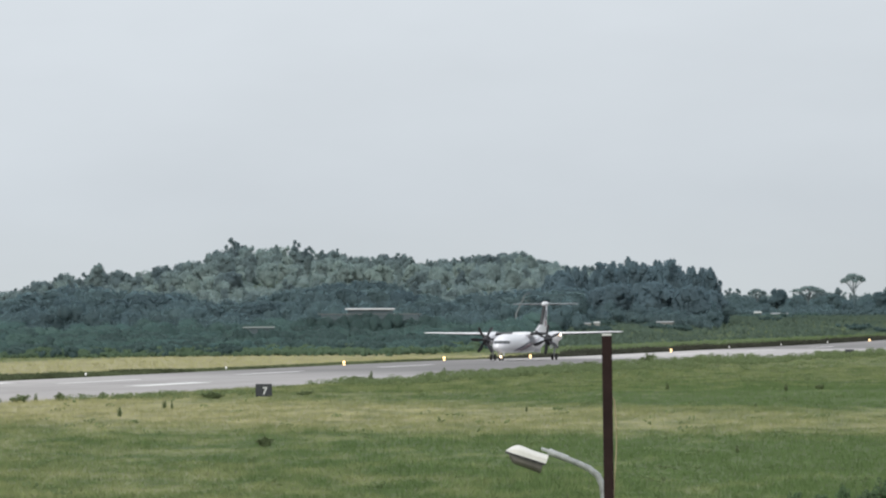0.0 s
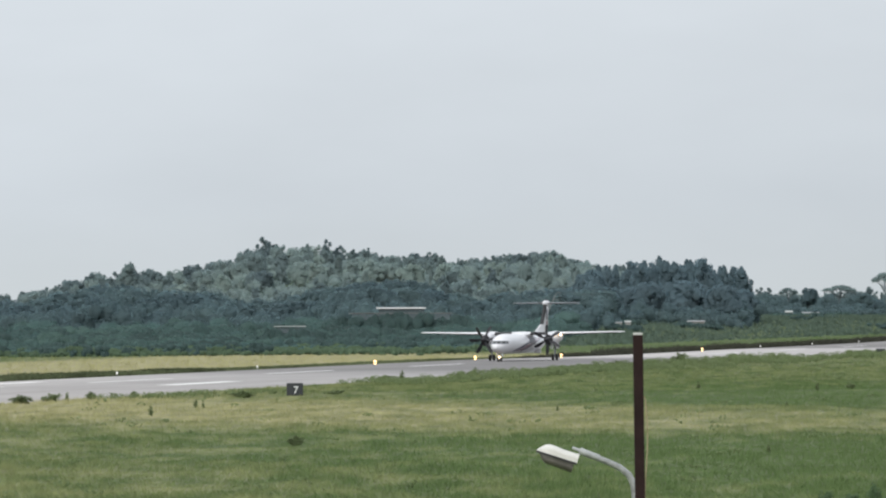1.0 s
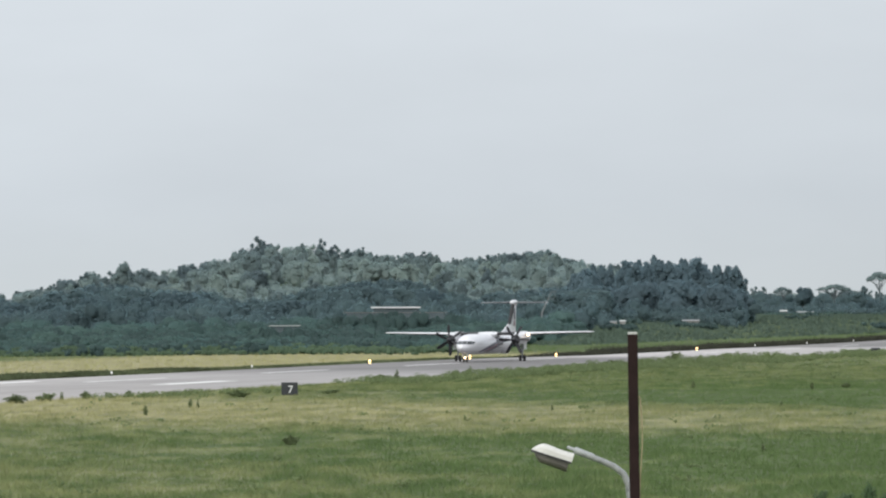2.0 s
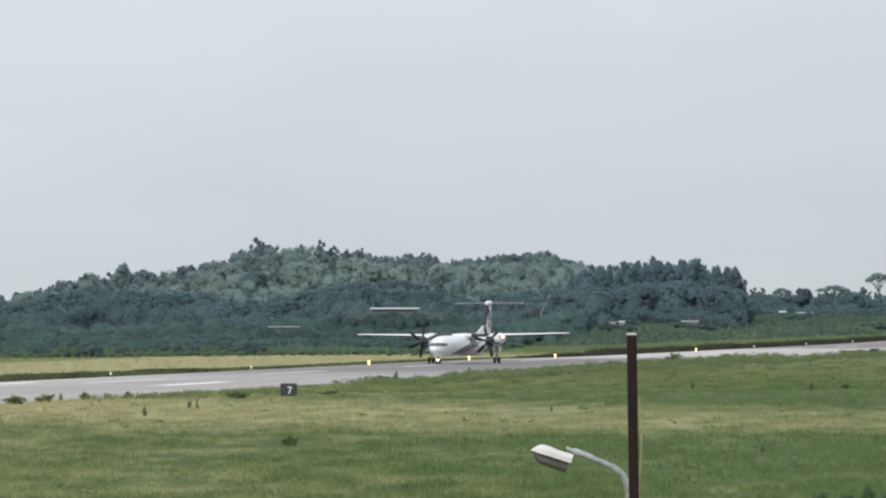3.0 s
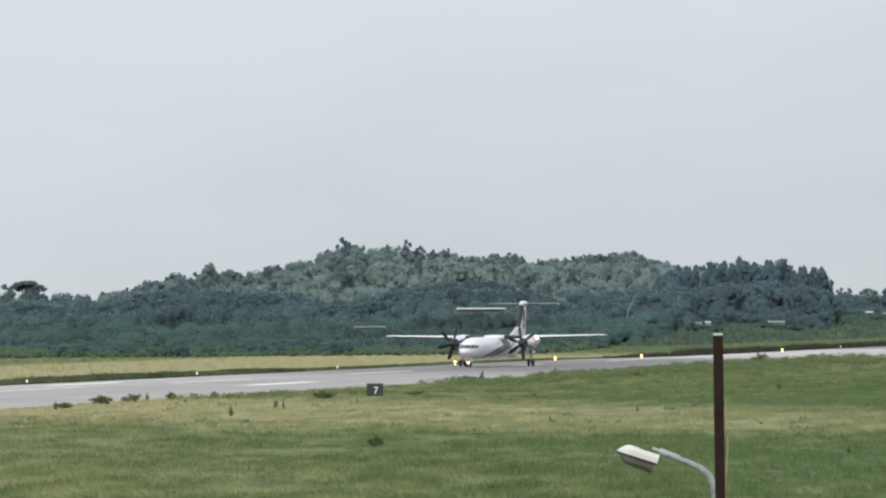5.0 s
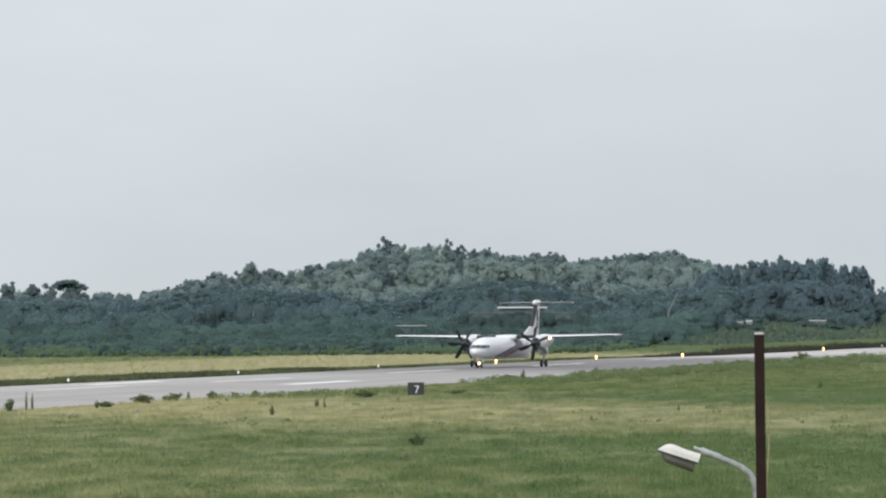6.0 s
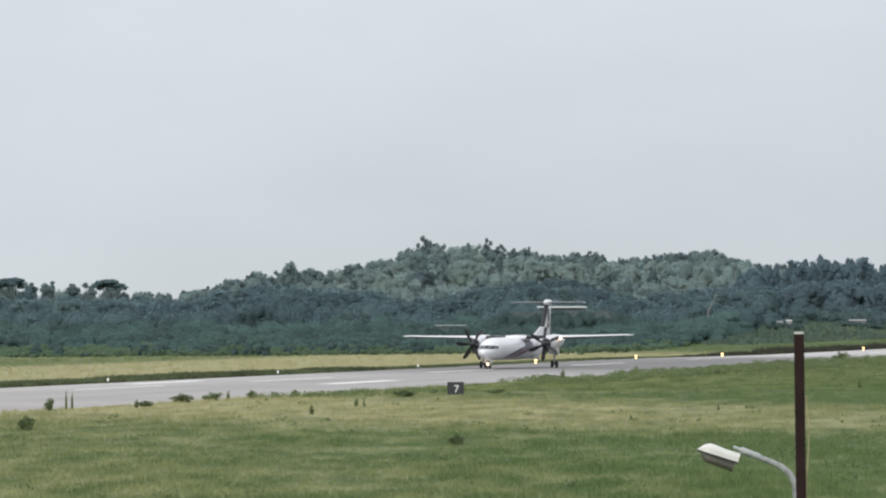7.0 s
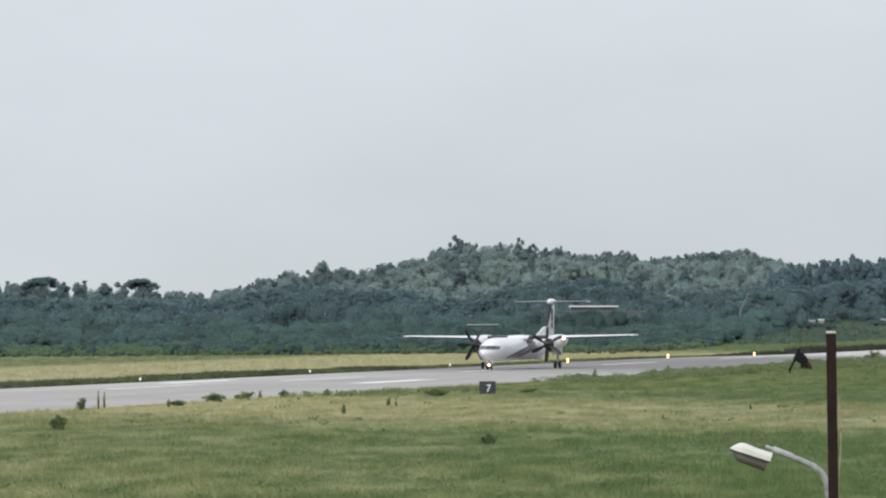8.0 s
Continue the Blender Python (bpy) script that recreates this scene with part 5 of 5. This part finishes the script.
    part("dorsal_fin", loft([[(-0.03, -5.6, 3.7), (0.03, -5.6, 3.7), (0.03, -5.6, 3.4), (-0.03, -5.6, 3.4)], [(-0.09, -8.0, 4.15), (0.09, -8.0, 4.15), (0.18, -8.0, 3.3), (-0.18, -8.0, 3.3)], [(-0.1, -10.9, 5.0), (0.1, -10.9, 5.0), (0.2, -10.9, 3.3), (-0.2, -10.9, 3.3)]]), M[WHITE], root)
    bm = loft([[(-0.1, y0 + 0.03, z), (0.1, y0 + 0.03, z), (0.2, y0 - 0.9, z), (-0.2, y0 - 0.9, z)] for z, y0 in ((4.9, -10.62), (6.0, -11.6), (7.62, -12.78))])
    part("deicing_boot", bm, M["boot"], fin, "black rubber leading edge")
    for sgn in (1, -1):
        bm = box((0.03, 0.7, 1.5), (sgn * 0.14, -13.9, 6.3), 0.0)
        part("tail_emblem", bm, M["plane_navy"], fin, "navy emblem shape")
        part("tail_emblem", box((0.03, 0.6, 0.7), (sgn * 0.165, -13.7, 5.05)), M["plane_red"], fin, "dark red emblem shape")
    bm = bmesh.new()
    for sgn in (1, -1):
        loft([[(sgn * x, -14.1 + dy + y, 7.82 + z) for y, z in airfoil(ch, 0.11)] for x, ch, dy in ((0, 1.9, 0.1), (4.3, 1.3, -0.1), (4.64, 1.0, -0.2))], bm)
    stab = part("tailplane", bm, M["plane_grey"], root, smooth=True)
    for sgn in (1, -1):
        part("deicing_boot", tube([(sgn * 0.4, -13.42, 7.82), (sgn * 4.5, -13.85, 7.82)], [0.075, 0.05], 8), M["boot"], stab, "black rubber leading edge")
    part("bullet_fairing", tube([(0, -12.5, 7.83), (0, -12.75, 7.84), (0, -13.4, 7.86), (0, -14.6, 7.86), (0, -15.6, 7.83), (0, -16.1, 7.8)], [0.06, 0.24, 0.36, 0.36, 0.22, 0.05], 14), M[WHITE], root, smooth=True)
    # nacelles, propellers, gear
    props, wheels = [], []
    for sgn in (1, -1):
        x = sgn * 4.42
        nac = part("nacelle", tube([(x, 4.35, 2.9), (x, 4.2, 2.9), (x, 3.4, 2.95), (x, 2.0, 3.05), (x, 0, 3.15), (x, -2.5, 3.3), (x, -4.6, 3.5)], [0.42, 0.55, 0.7, 0.78, 0.78, 0.6, 0.15], 18, squash=1.12), M[WHITE], root, smooth=True)
        part("intake", tube([(x, 4.3, 2.2), (x, 3.9, 2.22), (x, 2.6, 2.35)], [0.26, 0.32, 0.25], 12, squash=0.7), M["boot"], nac, "black air intake", smooth=True)
        part("nose_ring", tube([(x, 4.42, 2.9), (x, 4.2, 2.9), (x, 3.95, 2.9)], [0.44, 0.575, 0.64], 18, squash=1.1), M["boot"], nac, "black cowl lip", smooth=True)
        hub = part("propeller", tube([(0, 0.75, 0), (0, 0.68, 0), (0, 0.45, 0), (0, 0.1, 0), (0, -0.12, 0)], [0.03, 0.13, 0.27, 0.36, 0.36], 14), M["blade"], root, "black six-bladed propeller", pose(x, 4.55, 2.88), smooth=True)
        blade_me = None
        for i in range(6):
            if blade_me is None:
                secs = []
                for r, ch, tw, sweep in ((0.3, 0.26, 50, 0), (0.6, 0.38, 44, 0.0), (1.1, 0.5, 34, 0.02), (1.6, 0.48, 26, 0.0), (1.95, 0.36, 22, -0.05), (2.05, 0.16, 20, -0.08)):
                    q = radians(tw)
                    secs.append([(sweep + a * ch * cos(q) - t * sin(q), -a * ch * sin(q) - t * cos(q), r) for a, t in ((-0.5, 0), (-0.15, 0.03), (0.5, 0), (-0.15, -0.02))])
                blade_me = finish(loft(secs), "blade", M["blade"])
            b = new("blade", blade_me)
            b.parent = hub
            b.matrix_basis = pose(0, 0.2, 0, 0, 60 * i, 0)
        props.append(hub)
        part("gear_strut", tube([(x, 0.1, 2.7), (x, 0.05, 1.5), (x, 0, 0.44)], [0.13, 0.12, 0.1], 10), M["strut"], root)
        part("drag_brace", tube([(x, -1.5, 2.8), (x, -0.1, 0.9)], [0.06, 0.05], 8), M["strut"], root)
        part("gear_door", box((0.04, 1.5, 0.9), (x + 0.42, 0.1, 2.05), 0.01), M[WHITE], root, "open white gear door")
        part("gear_door", box((0.04, 1.5, 0.9), (x - 0.42, 0.1, 2.05), 0.01), M[WHITE], root, "open white gear door")
        part("axle", tube([(x - 0.32, 0, 0.43), (x + 0.32, 0, 0.43)], [0.06, 0.06], 8), M["strut"], root)
        for q in (-0.28, 0.28):
            w = part("wheel", lathe([(0.06, -0.07), (0.22, -0.08), (0.24, 0.0), (0.22, 0.08), (0.06, 0.07)], 16), M["strut"], root, "", pose(x + q, 0, 0.43, 0, 90, 0))
            part("tyre", lathe([(0.2, -0.1), (0.36, -0.125), (0.42, -0.08), (0.43, 0), (0.42, 0.08), (0.36, 0.125), (0.2, 0.1)], 20), M["tyre"], w, "black tyre", smooth=True)
            wheels.append((w, (x + q, 0, 0.43), 0.43))
    part("gear_strut", tube([(0, 13.75, 1.5), (0, 13.9, 0.3)], [0.09, 0.07], 10), M["strut"], root)
    part("gear_door", box((0.03, 1.1, 0.5), (0.33, 13.8, 0.95), 0.01), M[WHITE], root, "open white gear door")
    part("gear_door", box((0.03, 1.1, 0.5), (-0.33, 13.8, 0.95), 0.01), M[WHITE], root, "open white gear door")
    for q in (-0.2, 0.2):
        w = part("wheel", lathe([(0.04, -0.05), (0.14, -0.06), (0.15, 0.0), (0.14, 0.06), (0.04, 0.05)], 14), M["strut"], root, "", pose(q, 13.94, 0.29, 0, 90, 0))
        part("tyre", lathe([(0.13, -0.07), (0.24, -0.09), (0.285, -0.05), (0.29, 0), (0.285, 0.05), (0.24, 0.09), (0.13, 0.07)], 18), M["tyre"], w, "black tyre", smooth=True)
        wheels.append((w, (q, 13.94, 0.29), 0.36))
    part("landing_light", tube([(0, 14.28, 0.6), (0, 14.22, 0.6), (0, 14.05, 0.6)], [0.09, 0.13, 0.1], 12), M["plane_lamp"], root, "lit landing light on the nose leg")
    part("landing_light", tube([(-5.6, 1.75, 3.5), (-5.6, 1.68, 3.5), (-5.6, 1.2, 3.54)], [0.09, 0.15, 0.09], 12), M["plane_lamp"], root, "lit landing light in the wing")
    # white panel placed to fit the camera's view of the belly
    part("belly_panel", box((1.0, 0.06, 0.5), (-1.25, -3.1, 1.25), 0.01), M[WHITE], root, "white panel hanging under the belly")
    tagged(root, "white twin-turboprop airliner with navy and red stripes rolling on the runway", "airplane")
    return root, props, wheels


AIRLINER, PROPS, WHEELS = build_airliner()


# ------------------------------------------------------------------ the bird
def build_bird():
    root = new("bird")
    part("body", tube([(0, 0.13, 0.01), (0, 0.115, 0.012), (0, 0.085, 0.015), (0, 0.055, 0.005), (0, 0.0, 0.0), (0, -0.06, 0.0), (0, -0.1, 0.0)], [0.004, 0.016, 0.023, 0.024, 0.032, 0.022, 0.01], 10), M["feather"], root, smooth=True)
    part("beak", tube([(0, 0.128, 0.01), (0, 0.15, 0.006)], [0.007, 0.001], 6), M["feather"], root)
    for sgn in (1, -1):
        pr = [(0, -0.07, 0.0), (sgn * 0.022, -0.07, 0.0), (sgn * 0.045, -0.15, 0), (sgn * 0.085, -0.225, 0), (sgn * 0.045, -0.225, 0), (sgn * 0.006, -0.16, 0)]
        part("tail_feather", loft([[(x, y, z + dz) for x, y, z in pr] for dz in (-0.006, 0.006)]), M["feather"], root)
    wings = []
    for sgn in (1, -1):
        pr = [(0.0, 0.045), (0.07, 0.062), (0.14, 0.042), (0.195, -0.004), (0.22, -0.05), (0.19, -0.052), (0.13, -0.058), (0.07, -0.062), (0.0, -0.05)]
        w = part("wing", loft([[(sgn * x, y, dz - 0.04 * x * x / 0.05 * 0.3) for x, y in pr] for dz in (-0.004, 0.004)]), M["feather"], root, "", pose(sgn * 0.02, 0.01, 0.015))
        for i in range(5):
            f = 0.10 + 0.03 * i
            q = [(f, -0.03), (f + 0.028, -0.03), (f + 0.055, -0.115 + 0.012 * i), (f + 0.03, -0.12 + 0.012 * i)]
            part("flight_feather", loft([[(sgn * x, y, dz - 0.01) for x, y in q] for dz in (-0.002, 0.002)]), M["feather_red" if i > 2 else "feather"], w)
        wings.append((w, sgn))
    tagged(root, "small black bird with a forked tail flying past the lamp", "bird")
    return root, wings


BIRD, WINGS = build_bird()


# ------------------------------------------------------------------ what moves
def motions():
    # the airliner rolls along the runway
    track = [(0.0, 762.4), (0.5, 751.5), (1.0, 741.4), (1.5, 732.0), (3.0, 708.1), (3.5, 700.4), (4.0, 692.8), (4.5, 685.0), (6.0, 661.8), (6.5, 653.6), (7.0, 646.5), (7.5, 639.1), (8.0, 631.9)]
    rows = []
    for t, s in track:
        x, y = strip(s, 158.8)
        rows.append((t, pose(x, y, 0.06 + float(hill(x, y)), 0, 0, 180 - THETA - 1.1)))
    walk(AIRLINER, rows)
    for i, hub in enumerate(PROPS):
        base = hub.matrix_basis.translation.copy()
        rows, angle, before = [], None, None
        for row in PHASES:
            t, want = row[0], row[1 + i]
            if angle is None:
                angle = want
                rows.append((t, angle))
            else:
                steps = round((t - before) * FPS)
                goal = angle + 46.0 * steps
                goal += (want - goal + 30) % 60 - 30
                for k in range(1, steps + 1):
                    rows.append((before + k / FPS, angle + (goal - angle) * k / steps))
                angle = goal
            before = t
        walk(hub, [(t, pose(*base, 0, -a, 0)) for t, a in rows])
    for w, at, r in WHEELS:
        rows = []
        for k in range(241):
            rows.append((k / FPS, pose(*at, math.degrees(-0.55 * k / r), 0, 0) @ pose(0, 0, 0, 0, 90, 0)))
        walk(w, rows)
    # the bird climbs past the lamp late in the clip; before that it is below, out of view
    d = 74.0
    k = d / 9800
    path = [(0.0, 560, 1130), (6.8, 620, 1020), (7.3, 745, 915), (7.4, 796, 884), (7.5, 837, 825), (7.6, 882, 782), (7.7, 921, 740), (7.8, 957, 701), (7.9, 987, 667), (8.0, 1012, 636)]
    rows = []
    for t, u, v in path:
        turn = (65, -19, -95) if t > 7.95 else ((62, 32, -74) if t > 7.85 else (48, 32, -74))
        rows.append((t, pose(bearing(u, d), d, EYE + (skyline(u) - v) * k, *turn)))
    walk(BIRD, rows)
    flap = [(0.0, 10), (7.3, 10), (7.4, 65), (7.45, 0), (7.5, -65), (7.55, -20), (7.6, 20), (7.7, 78), (7.8, 70), (7.85, 0), (7.9, -62), (8.0, -76)]
    for w, sgn in WINGS:
        base = w.matrix_basis.translation.copy()
        walk(w, [(t, pose(*base, 0, -sgn * a, 0)) for t, a in flap])


PHASES = [(0, 30, 5), (0.5, 25, 0), (1, 27, 58), (1.5, 20, 52), (3, 7, 45), (3.5, 0, 38), (4, 49, 27), (4.5, 38, 15), (6, 29, 6), (6.5, 30, 5), (7, 32, 5), (7.5, 30, 4), (8, 28, 2)]
motions()
